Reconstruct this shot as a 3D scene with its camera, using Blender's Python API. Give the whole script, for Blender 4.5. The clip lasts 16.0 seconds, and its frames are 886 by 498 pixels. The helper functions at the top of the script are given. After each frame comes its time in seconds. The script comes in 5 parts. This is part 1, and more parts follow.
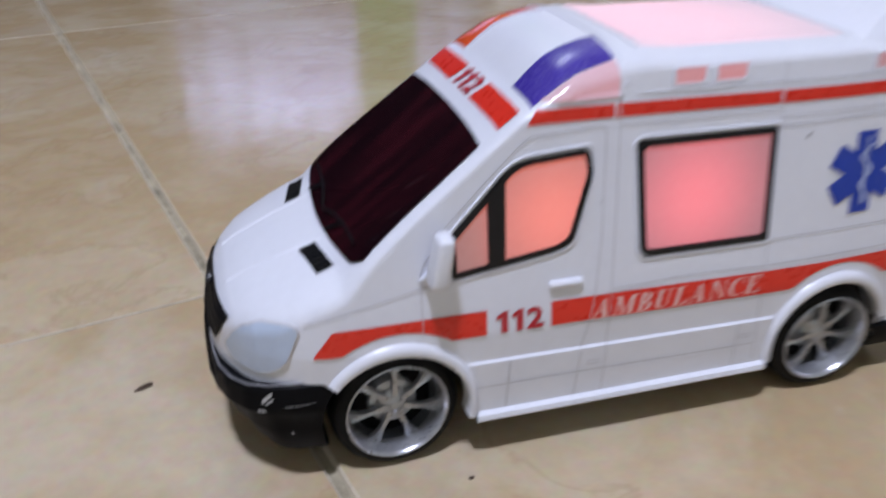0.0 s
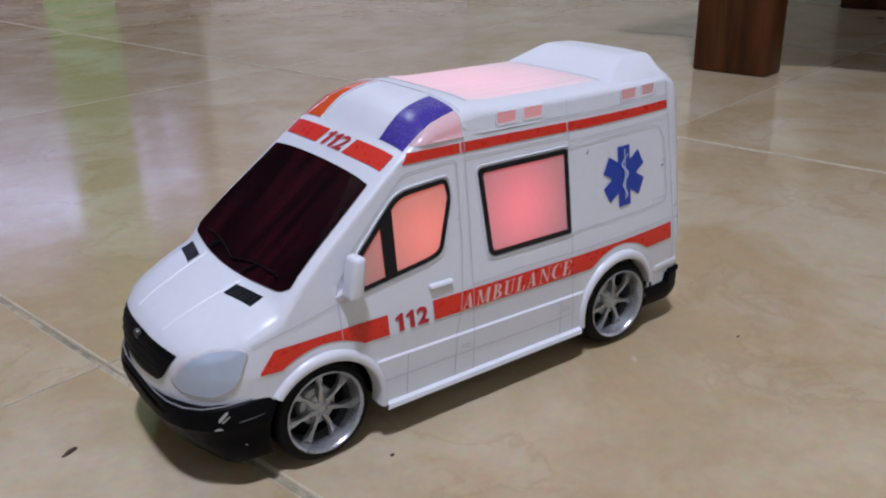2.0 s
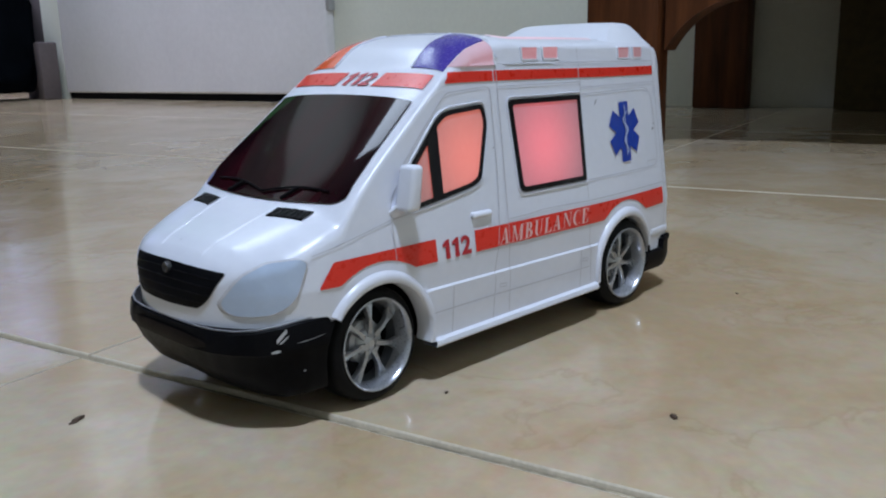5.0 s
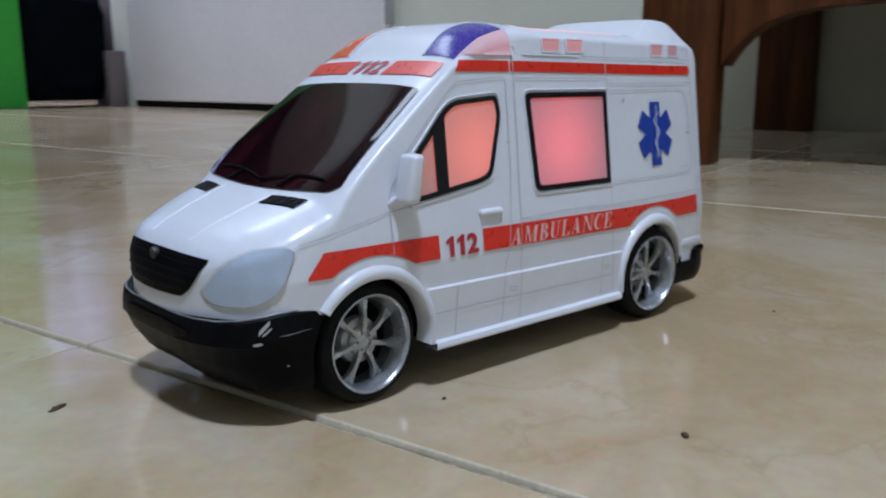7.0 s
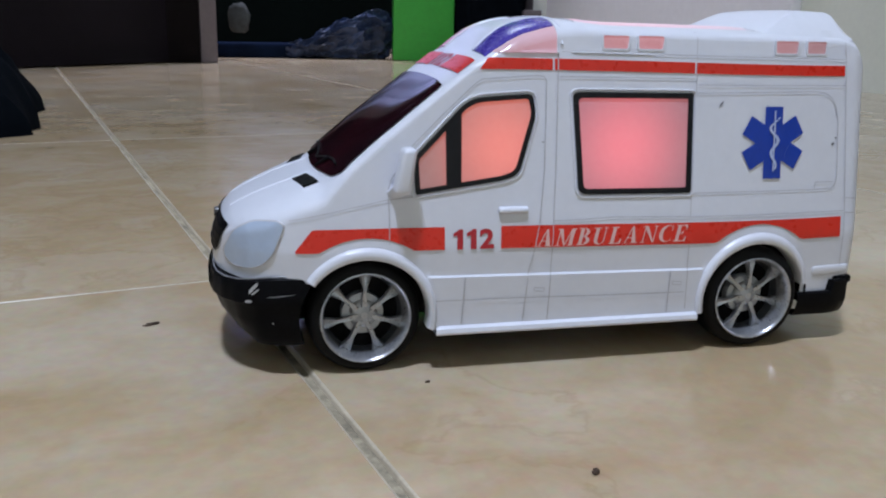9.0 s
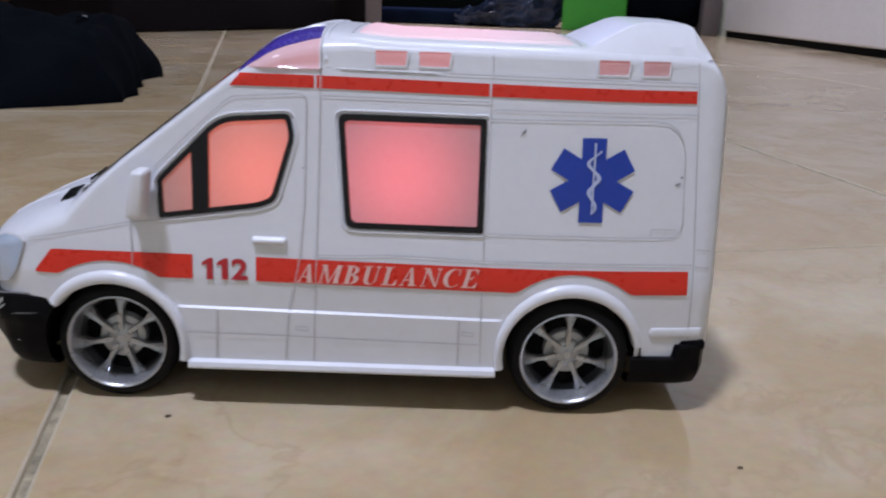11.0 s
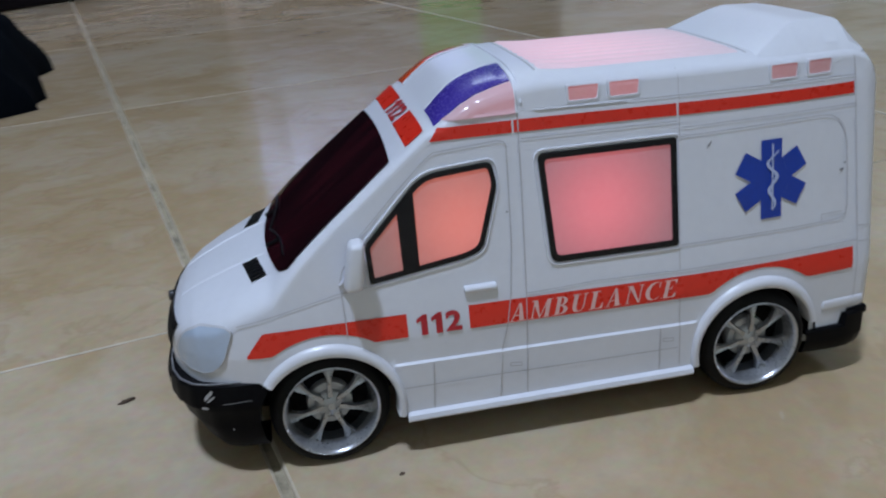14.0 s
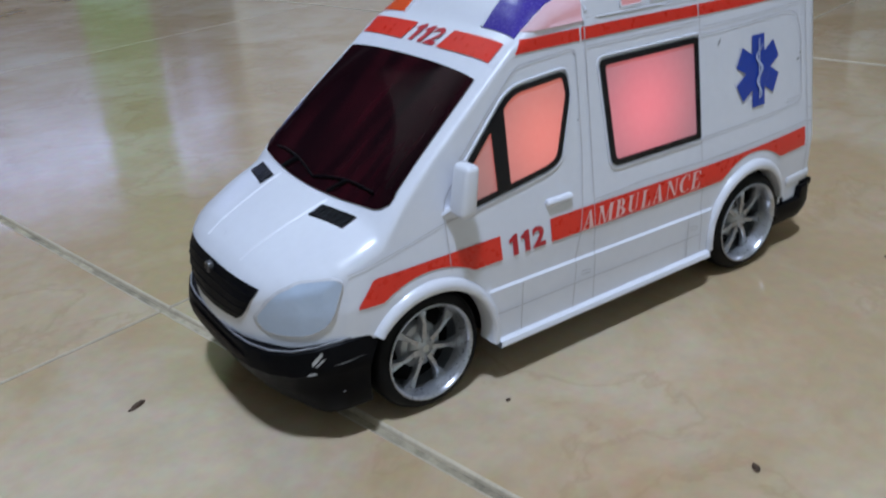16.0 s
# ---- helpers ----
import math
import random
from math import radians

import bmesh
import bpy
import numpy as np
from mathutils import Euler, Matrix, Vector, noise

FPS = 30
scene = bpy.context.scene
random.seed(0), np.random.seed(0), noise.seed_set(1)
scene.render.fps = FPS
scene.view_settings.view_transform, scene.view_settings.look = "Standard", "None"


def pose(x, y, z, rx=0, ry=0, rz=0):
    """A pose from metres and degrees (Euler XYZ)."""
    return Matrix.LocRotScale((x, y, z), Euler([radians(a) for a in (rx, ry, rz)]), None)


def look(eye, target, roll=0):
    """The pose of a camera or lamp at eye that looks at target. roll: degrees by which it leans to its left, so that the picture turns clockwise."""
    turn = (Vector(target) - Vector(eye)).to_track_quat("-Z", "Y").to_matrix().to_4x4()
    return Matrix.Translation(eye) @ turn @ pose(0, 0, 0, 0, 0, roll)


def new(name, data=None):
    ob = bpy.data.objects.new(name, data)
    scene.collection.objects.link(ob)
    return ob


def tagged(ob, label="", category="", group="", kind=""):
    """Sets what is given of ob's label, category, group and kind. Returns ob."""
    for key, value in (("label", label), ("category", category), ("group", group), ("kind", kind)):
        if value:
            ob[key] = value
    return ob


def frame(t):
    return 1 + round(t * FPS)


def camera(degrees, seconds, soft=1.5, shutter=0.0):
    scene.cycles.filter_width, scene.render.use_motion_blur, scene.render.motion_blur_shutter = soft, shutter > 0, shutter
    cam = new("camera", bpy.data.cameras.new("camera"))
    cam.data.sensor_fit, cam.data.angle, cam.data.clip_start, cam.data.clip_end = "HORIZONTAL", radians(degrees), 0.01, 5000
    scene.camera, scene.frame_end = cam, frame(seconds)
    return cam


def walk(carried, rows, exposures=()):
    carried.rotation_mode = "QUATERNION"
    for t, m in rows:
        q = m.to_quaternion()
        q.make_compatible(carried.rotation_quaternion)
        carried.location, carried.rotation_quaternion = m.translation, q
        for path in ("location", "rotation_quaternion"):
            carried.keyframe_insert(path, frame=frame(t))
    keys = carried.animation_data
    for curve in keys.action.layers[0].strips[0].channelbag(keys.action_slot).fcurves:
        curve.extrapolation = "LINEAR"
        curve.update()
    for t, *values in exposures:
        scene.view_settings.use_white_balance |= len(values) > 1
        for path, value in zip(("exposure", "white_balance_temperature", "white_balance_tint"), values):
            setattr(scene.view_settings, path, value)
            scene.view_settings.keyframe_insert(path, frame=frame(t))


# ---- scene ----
cam = camera(54.42, 16.0, soft=2.1, shutter=0.5)
PATH = [
    (0, (-0.04612, -0.23163, 0.20550), (0.02601, 0.02488, 0.06767), -0.34),
    (0.5, (-0.07162, -0.27416, 0.27339), (0.04024, -0.03490, 0.13111), 0.32),
    (1, (-0.10869, -0.29329, 0.28466), (0.02742, -0.06330, 0.14835), -0.57),
    (1.5, (-0.14244, -0.27314, 0.23914), (0.01078, -0.04904, 0.11146), -1.88),
    (2, (-0.13145, -0.27752, 0.21709), (0.02851, -0.05051, 0.10360), -1.27),
    (2.5, (-0.14657, -0.29040, 0.20787), (0.01238, -0.06043, 0.09904), -1.90),
    (3, (-0.21442, -0.29108, 0.19260), (-0.05312, -0.05771, 0.09502), -2.28),
    (3.5, (-0.21916, -0.27287, 0.17148), (-0.03709, -0.05129, 0.08343), -1.30),
    (4, (-0.20865, -0.25448, 0.15333), (-0.00167, -0.05090, 0.07773), -0.61),
    (6.5, (-0.19401, -0.23402, 0.11794), (0.01393, -0.02646, 0.05729), -2.09),
    (7, (-0.17463, -0.24036, 0.11749), (0.02033, -0.02040, 0.05741), -0.17),
    (7.5, (-0.13783, -0.25667, 0.12279), (0.01739, -0.00761, 0.06054), 1.31),
    (8, (-0.09760, -0.27936, 0.13391), (0.02157, -0.01242, 0.06654), 2.07),
    (8.2, (-0.07904, -0.28985, 0.13217), (0.02442, -0.01683, 0.06321), 2.05),
    (10.3, (0.02755, -0.33142, 0.15485), (0.06113, -0.04342, 0.07784), 1.25),
    (10.5, (0.05566, -0.32781, 0.16237), (0.07866, -0.03838, 0.08690), 1.73),
    (11, (0.12192, -0.29703, 0.15377), (0.12196, -0.01035, 0.06538), 1.90),
    (11.5, (0.16651, -0.28482, 0.17784), (0.13079, 0.00093, 0.09375), 0.51),
    (12, (0.19811, -0.27300, 0.17679), (0.13418, 0.00720, 0.09077), -1.08),
    (12.5, (0.18574, -0.28298, 0.18987), (0.10000, -0.00853, 0.10427), -2.68),
    (13, (0.10391, -0.29928, 0.20438), (0.03961, -0.02270, 0.10759), -3.61),
    (13.5, (0.04753, -0.29310, 0.19450), (0.03877, -0.01427, 0.08416), -3.83),
    (14, (0.00171, -0.27812, 0.19479), (0.04754, -0.00423, 0.08128), -4.35),
    (14.5, (-0.03041, -0.25825, 0.18851), (0.05424, 0.00396, 0.06984), -3.23),
    (15, (-0.06522, -0.24044, 0.17824), (0.05297, 0.00777, 0.05813), -2.25),
    (15.5, (-0.10715, -0.22904, 0.18905), (0.02791, 0.00934, 0.06685), -3.30),
    (16, (-0.13177, -0.22230, 0.18336), (0.01511, 0.00590, 0.05550), -4.07),
]
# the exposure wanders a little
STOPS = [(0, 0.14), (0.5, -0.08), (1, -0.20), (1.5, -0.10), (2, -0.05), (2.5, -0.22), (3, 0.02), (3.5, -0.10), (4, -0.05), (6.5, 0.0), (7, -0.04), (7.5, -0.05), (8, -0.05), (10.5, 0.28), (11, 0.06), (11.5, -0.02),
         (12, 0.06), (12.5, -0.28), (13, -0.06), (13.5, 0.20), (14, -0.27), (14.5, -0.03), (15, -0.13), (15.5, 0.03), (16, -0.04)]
# a rosier white balance stands in for the toy's red light when lit
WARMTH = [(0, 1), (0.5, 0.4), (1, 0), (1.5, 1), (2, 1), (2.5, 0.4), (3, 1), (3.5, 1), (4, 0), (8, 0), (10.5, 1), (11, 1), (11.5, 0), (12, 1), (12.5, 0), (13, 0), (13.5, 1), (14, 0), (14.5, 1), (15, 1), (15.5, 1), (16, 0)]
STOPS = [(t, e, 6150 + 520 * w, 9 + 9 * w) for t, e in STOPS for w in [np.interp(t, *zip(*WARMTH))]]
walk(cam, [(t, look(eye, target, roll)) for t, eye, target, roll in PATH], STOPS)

# ---- world and lamps ----
world = bpy.data.worlds.new("world")
world.use_nodes = True
world.node_tree.nodes["Background"].inputs[0].default_value = (0.60, 0.66, 0.80, 1)
world.node_tree.nodes["Background"].inputs[1].default_value = 0.25
scene.world = world
scene.view_settings.exposure = 0.0


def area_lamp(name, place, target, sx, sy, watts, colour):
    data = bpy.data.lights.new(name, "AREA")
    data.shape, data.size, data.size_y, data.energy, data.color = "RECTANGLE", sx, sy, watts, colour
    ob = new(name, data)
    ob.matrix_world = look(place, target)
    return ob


area_lamp("ceiling_light", (-0.38, -0.60, 2.62), (-0.38, -0.60, 0), 0.22, 0.20, 66, (0.70, 0.80, 1.0))
# second lamp is an unseen addition, lifting the white door and far floor
area_lamp("ceiling_light", (0.30, 2.30, 2.66), (0.30, 2.30, 0), 0.70, 0.50, 15, (0.72, 0.83, 1.0))
# added, unseen lamp that brightens the pale curtain and the white door
area_lamp("doorway_fill", (0.45, 3.32, 2.47), (0.45, 3.33, 0.0), 0.8, 0.16, 92, (0.74, 0.76, 1.0))

# ---- materials ----


def nodes_of(name):
    m = bpy.data.materials.new(name)
    m.use_nodes = True
    nt = m.node_tree
    return m, nt, nt.nodes["Principled BSDF"]


def put(nt, kind, **values):
    n = nt.nodes.new(kind)
    for k, v in values.items():
        if k == "operation":
            n.operation = v
        elif k == "data_type":
            n.data_type = v
        elif k == "blend_type":
            n.blend_type = v
        elif k == "interpolation_type":
            n.interpolation_type = v
        else:
            n.inputs[k].default_value = v
    return n


def ramp(nt, fac, stops):
    r = nt.nodes.new("ShaderNodeValToRGB")
    el = r.color_ramp.elements
    while len(el) < len(stops):
        el.new(0.5)
    for e, (p, c) in zip(el, stops):
        e.position, e.color = p, (*c, 1)
    nt.links.new(fac, r.inputs[0])
    return r


def noise_of(nt, scale, detail=4, rough=0.55, vec=None):
    n = put(nt, "ShaderNodeTexNoise", Scale=scale, Detail=detail, Roughness=rough)
    if vec is None:
        vec = nt.nodes.new("ShaderNodeTexCoord").outputs["Object"]
    nt.links.new(vec, n.inputs["Vector"])
    return n


def bump(nt, bsdf, height, strength, distance):
    b = put(nt, "ShaderNodeBump", Strength=strength, Distance=distance)
    nt.links.new(height, b.inputs["Height"])
    nt.links.new(b.outputs[0], bsdf.inputs["Normal"])


def surface(name, colour, rough=0.5, metal=0.0, vary=0.12, scale=40, coat=0.0, bumps=0.0, grain=None, emit=None, spec=0.5):
    """A plain surface with two scales of variation in colour and gloss."""
    m, nt, b = nodes_of(name)
    big = noise_of(nt, scale, 3)
    fine = noise_of(nt, grain or scale * 9, 5)
    mix = put(nt, "ShaderNodeMath", operation="ADD")
    nt.links.new(big.outputs[0], mix.inputs[0])
    nt.links.new(fine.outputs[0], mix.inputs[1])
    half = put(nt, "ShaderNodeMath", operation="MULTIPLY")
    half.inputs[1].default_value = 0.5
    nt.links.new(mix.outputs[0], half.inputs[0])
    lo, hi = [tuple(max(0, c * k) for c in colour) for k in (1 - vary, 1 + vary)]
    r = ramp(nt, half.outputs[0], [(0.3, lo), (0.7, hi)])
    nt.links.new(r.outputs[0], b.inputs["Base Color"])
    rr = put(nt, "ShaderNodeMapRange")
    rr.inputs["To Min"].default_value, rr.inputs["To Max"].default_value = max(0.02, rough * 0.8), min(1, rough * 1.25)
    nt.links.new(fine.outputs[0], rr.inputs["Value"])
    nt.links.new(rr.outputs[0], b.inputs["Roughness"])
    b.inputs["Metallic"].default_value = metal
    b.inputs["Coat Weight"].default_value = coat
    b.inputs["Coat Roughness"].default_value = 0.05
    b.inputs["Specular IOR Level"].default_value = spec
    if bumps:
        bump(nt, b, fine.outputs[0], 0.5, bumps)
    # the surface emits by itself, fading outwards from the point emit[2]
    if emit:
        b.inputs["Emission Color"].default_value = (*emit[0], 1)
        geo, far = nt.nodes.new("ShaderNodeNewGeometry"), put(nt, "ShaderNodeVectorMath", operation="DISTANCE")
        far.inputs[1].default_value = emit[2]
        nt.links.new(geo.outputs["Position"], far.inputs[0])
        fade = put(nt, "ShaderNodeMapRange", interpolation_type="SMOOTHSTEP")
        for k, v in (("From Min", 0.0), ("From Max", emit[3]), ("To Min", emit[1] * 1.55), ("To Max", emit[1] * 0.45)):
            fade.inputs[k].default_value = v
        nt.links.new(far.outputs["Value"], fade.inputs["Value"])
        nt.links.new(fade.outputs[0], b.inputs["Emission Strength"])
    return m


WHITE = surface("white_plastic", (0.70, 0.715, 0.78), 0.30, vary=0.03, scale=30, coat=0.14)
BLACK = surface("black_plastic", (0.0045, 0.0045, 0.0055), 0.42, vary=0.4, scale=60, bumps=0.00005, spec=0.06)
BLACK_GLOSS = surface("black_trim", (0.006, 0.006, 0.008), 0.2, vary=0.3, scale=60, spec=0.3)
RED = surface("red_sticker", (0.70, 0.028, 0.013), 0.28, vary=0.08, scale=35)
RED_INK = surface("red_ink", (0.45, 0.02, 0.03), 0.35, vary=0.06, scale=60)
WHITE_INK = surface("white_ink", (0.76, 0.47, 0.44), 0.35, vary=0.12, scale=300)
BLUE = surface("blue_sticker", (0.008, 0.045, 0.36), 0.3, vary=0.1, scale=60)
PALE_BLUE = surface("pale_blue_ink", (0.45, 0.52, 0.75), 0.35, vary=0.1, scale=60)
SEAM = surface("panel_gap", (0.51, 0.51, 0.54), 0.5, vary=0.15, scale=60)
# inner rim wall: its shade is put into a darker copy of the silver
RIM_SHADE = surface("shaded_silver_paint", (0.15, 0.16, 0.175), 0.34, metal=0.6, vary=0.10, scale=120)
CHROME = surface("silver_paint", (0.45, 0.46, 0.49), 0.28, metal=0.75, vary=0.08, scale=120)
SILVER = surface("dull_silver", (0.47, 0.48, 0.50), 0.38, metal=0.5, vary=0.1, scale=120)
RUBBER = surface("black_rubber", (0.0045, 0.0045, 0.005), 0.55, spec=0.15, vary=0.35, scale=90, bumps=0.0001)
HEADLIGHT = surface("milky_headlight", (0.44, 0.52, 0.65), 0.18, vary=0.04, scale=60, coat=0.3)
# no lamps sit inside the toy; panes, vents and covers emit the glow
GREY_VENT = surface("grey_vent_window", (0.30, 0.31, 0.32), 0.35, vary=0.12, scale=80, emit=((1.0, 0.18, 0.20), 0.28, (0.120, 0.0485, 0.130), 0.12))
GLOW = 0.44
# SEAM and this grey draw the shade of gaps and creases as lines
SOFT_GAP = surface("faint_gap_line", (0.52, 0.52, 0.555), 0.4, vary=0.08, scale=60)
EDGE_GREY = surface("grey_bumper_edge", (0.22, 0.22, 0.24), 0.4, vary=0.5, scale=250)
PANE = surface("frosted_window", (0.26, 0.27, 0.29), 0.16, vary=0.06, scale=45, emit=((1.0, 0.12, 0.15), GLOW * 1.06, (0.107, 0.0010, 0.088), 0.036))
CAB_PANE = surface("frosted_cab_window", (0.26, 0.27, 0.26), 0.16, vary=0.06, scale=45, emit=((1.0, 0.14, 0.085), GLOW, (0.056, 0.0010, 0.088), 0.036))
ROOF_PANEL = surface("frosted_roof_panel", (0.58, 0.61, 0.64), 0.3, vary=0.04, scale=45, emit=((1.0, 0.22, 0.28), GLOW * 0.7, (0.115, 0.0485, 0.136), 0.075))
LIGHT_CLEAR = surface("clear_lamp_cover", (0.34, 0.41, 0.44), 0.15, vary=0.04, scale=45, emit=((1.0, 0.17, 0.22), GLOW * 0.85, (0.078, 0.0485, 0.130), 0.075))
LIGHT_BLUE = surface("blue_lamp_cover", (0.055, 0.035, 0.30), 0.26, vary=0.12, scale=120, coat=0.1)
LIGHT_RED = surface("orange_red_lamp_cover", (0.80, 0.10, 0.025), 0.14, vary=0.08, scale=120, coat=0.5)
SCUFF = surface("scraped_plastic", (0.45, 0.45, 0.46), 0.6, vary=0.3, scale=500)


def glass_of_screen():
    m, nt, b = nodes_of("tinted_windscreen")
    tc = nt.nodes.new("ShaderNodeTexCoord")
    long = put(nt, "ShaderNodeMapping")
    long.inputs["Scale"].default_value = (0.35, 1.6, 0.35)
    nt.links.new(tc.outputs["Object"], long.inputs[0])
    n = noise_of(nt, 60, 3, 0.5, long.outputs[0])
    r = ramp(nt, n.outputs[0], [(0.40, (0.008, 0.0025, 0.004)), (0.70, (0.028, 0.004, 0.007))])
    nt.links.new(r.outputs[0], b.inputs["Base Color"])
    b.inputs["Roughness"].default_value = 0.05
    b.inputs["Specular IOR Level"].default_value = 0.11
    return m


SCREEN = glass_of_screen()


def marble_tile():
    """Glazed beige tile with cloudy brown veining; each tile takes its own piece of the pattern."""
    m, nt, b = nodes_of("glazed_marble_tile")
    tc, info = nt.nodes.new("ShaderNodeTexCoord"), nt.nodes.new("ShaderNodeObjectInfo")
    shift = put(nt, "ShaderNodeVectorMath", operation="MULTIPLY_ADD")
    spread = put(nt, "ShaderNodeCombineXYZ")
    for i, k in enumerate((7.3, 13.1, 5.7)):
        mul = put(nt, "ShaderNodeMath", operation="MULTIPLY")
        mul.inputs[1].default_value = k
        nt.links.new(info.outputs["Random"], mul.inputs[0])
        nt.links.new(mul.outputs[0], spread.inputs[i])
    shift.inputs[1].default_value = (1, 1, 1)
    nt.links.new(tc.outputs["Object"], shift.inputs[0])
    nt.links.new(spread.outputs[0], shift.inputs[2])
    vec = shift.outputs[0]
    warp = noise_of(nt, 5, 3, 0.6, vec)
    mixv = put(nt, "ShaderNodeVectorMath", operation="MULTIPLY_ADD")
    mixv.inputs[1].default_value = (0.16, 0.16, 0.16)
    nt.links.new(warp.outputs["Color"], mixv.inputs[0])
    nt.links.new(vec, mixv.inputs[2])
    cloud = noise_of(nt, 6.0, 7, 0.60, mixv.outputs[0])
    vein = noise_of(nt, 9, 7, 0.60, mixv.outputs[0])
    base = ramp(nt, cloud.outputs[0], [(0.36, (0.500, 0.412, 0.288)), (0.48, (0.462, 0.356, 0.226)), (0.55, (0.425, 0.312, 0.182)), (0.63, (0.440, 0.328, 0.198)), (0.73, (0.378, 0.262, 0.144))])
    pale = ramp(nt, vein.outputs[0], [(0.48, (0, 0, 0)), (0.62, (1, 1, 1))])
    mix = put(nt, "ShaderNodeMix", data_type="RGBA")
    k = put(nt, "ShaderNodeMath", operation="MULTIPLY")
    k.inputs[1].default_value = 0.38
    nt.links.new(pale.outputs[0], k.inputs[0])
    nt.links.new(k.outputs[0], mix.inputs["Factor"])
    nt.links.new(base.outputs[0], mix.inputs[6])
    mix.inputs[7].default_value = (0.555, 0.470, 0.350, 1)
    grey = ramp(nt, noise_of(nt, 7.5, 5, 0.6, mixv.outputs[0]).outputs[0], [(0.54, (0, 0, 0)), (0.66, (0.32, 0.32, 0.32))])
    cool = put(nt, "ShaderNodeMix", data_type="RGBA")
    nt.links.new(grey.outputs[0], cool.inputs["Factor"])
    nt.links.new(mix.outputs[2], cool.inputs[6])
    cool.inputs[7].default_value = (0.530, 0.465, 0.385, 1)
    thread = ramp(nt, noise_of(nt, 4.5, 7, 0.6, mixv.outputs[0]).outputs[0], [(0.488, (0, 0, 0)), (0.50, (0.30, 0.30, 0.30)), (0.510, (0, 0, 0))])
    lines = put(nt, "ShaderNodeMix", data_type="RGBA")
    nt.links.new(thread.outputs[0], lines.inputs["Factor"])
    nt.links.new(cool.outputs[2], lines.inputs[6])
    lines.inputs[7].default_value = (0.330, 0.225, 0.125, 1)
    fine = noise_of(nt, 160, 4, 0.6, vec)
    tint = put(nt, "ShaderNodeMix", data_type="RGBA", blend_type="OVERLAY")
    tint.inputs["Factor"].default_value = 0.15
    nt.links.new(lines.outputs[2], tint.inputs[6])
    nt.links.new(fine.outputs["Color"], tint.inputs[7])
    nt.links.new(tint.outputs[2], b.inputs["Base Color"])
    smear = noise_of(nt, 9, 5, 0.6, vec)
    rr = put(nt, "ShaderNodeMapRange")
    rr.inputs["To Min"].default_value, rr.inputs["To Max"].default_value = 0.02, 0.26
    nt.links.new(smear.outputs[0], rr.inputs["Value"])
    nt.links.new(rr.outputs[0], b.inputs["Roughness"])
    b.inputs["Specular IOR Level"].default_value = 0.43
    wave = noise_of(nt, 22, 2, 0.5, vec)
    bump(nt, b, wave.outputs[0], 0.09, 0.004)
    return m


TILE = marble_tile()
TILE_EDGE = surface("glazed_tile_edge", (0.52, 0.45, 0.34), 0.32, vary=0.25, scale=60)
GROUT = surface("dirty_grout", (0.33, 0.285, 0.200), 0.7, vary=0.85, scale=30, bumps=0.0004)
WALL = surface("cream_wall_paint", (0.74, 0.75, 0.65), 0.7, vary=0.05, scale=3, grain=90, bumps=0.0006)
CEIL = surface("white_ceiling_paint", (0.62, 0.62, 0.60), 0.8, vary=0.04, scale=3, grain=80)
# the dark of the room behind the doorway is put into this near-black
DARK_ROOM = surface("gloom_black_wall", (0.0020, 0.0034, 0.0028), 0.9, spec=0.01, vary=0.3, scale=4)
DOOR_WHITE = surface("white_door_paint", (0.87, 0.86, 0.90), 0.4, vary=0.05, scale=4, grain=60)
GREEN = surface("green_paint", (0.030, 0.34, 0.035), 0.4, vary=0.12, scale=5, grain=60)
JAMB = surface("grey_pink_jamb", (0.150, 0.127, 0.127), 0.7, spec=0.1, vary=0.12, scale=8)
CABINET = surface("dark_cabinet_wood", (0.0026, 0.0016, 0.0020), 0.5, spec=0.08, vary=0.4, scale=6)
NAVY = surface("navy_cloth", (0.0022, 0.0034, 0.0054), 0.95, spec=0.03, vary=0.4, scale=14, grain=400, bumps=0.0006)
BLANKET = surface("black_blanket", (0.0022, 0.0022, 0.0026), 0.95, spec=0.03, vary=0.4, scale=20, grain=400, bumps=0.0006)
PLASTIC_BAG = surface("blue_plastic_bag", (0.022, 0.035, 0.072), 0.42, spec=0.35, vary=0.9, scale=9, bumps=0.002)
LAVENDER = surface("pale_lavender_curtain", (0.35, 0.385, 0.58), 0.8, vary=0.06, scale=6, grain=300)
FLEECE = surface("grey_fleece", (0.32, 0.32, 0.33), 0.95, vary=0.38, scale=45, grain=260, bumps=0.004)
PURPLE = surface("purple_iron_plastic", (0.18, 0.095, 0.34), 0.25, vary=0.06, scale=40, coat=0.3)
PALE_PURPLE = surface("pale_purple_plastic", (0.42, 0.33, 0.58), 0.3, vary=0.05, scale=40)
PALE_PLASTIC = surface("pale_plastic", (0.62, 0.60, 0.68), 0.3, vary=0.05, scale=40)
STEEL = surface("iron_soleplate", (0.6, 0.6, 0.62), 0.3, metal=0.9, vary=0.1, scale=50)
CABLE = surface("white_cable", (0.52, 0.52, 0.52), 0.5, vary=0.06, scale=40)
SPECK = surface("dry_crumb", (0.06, 0.035, 0.02), 0.8, vary=0.4, scale=300)


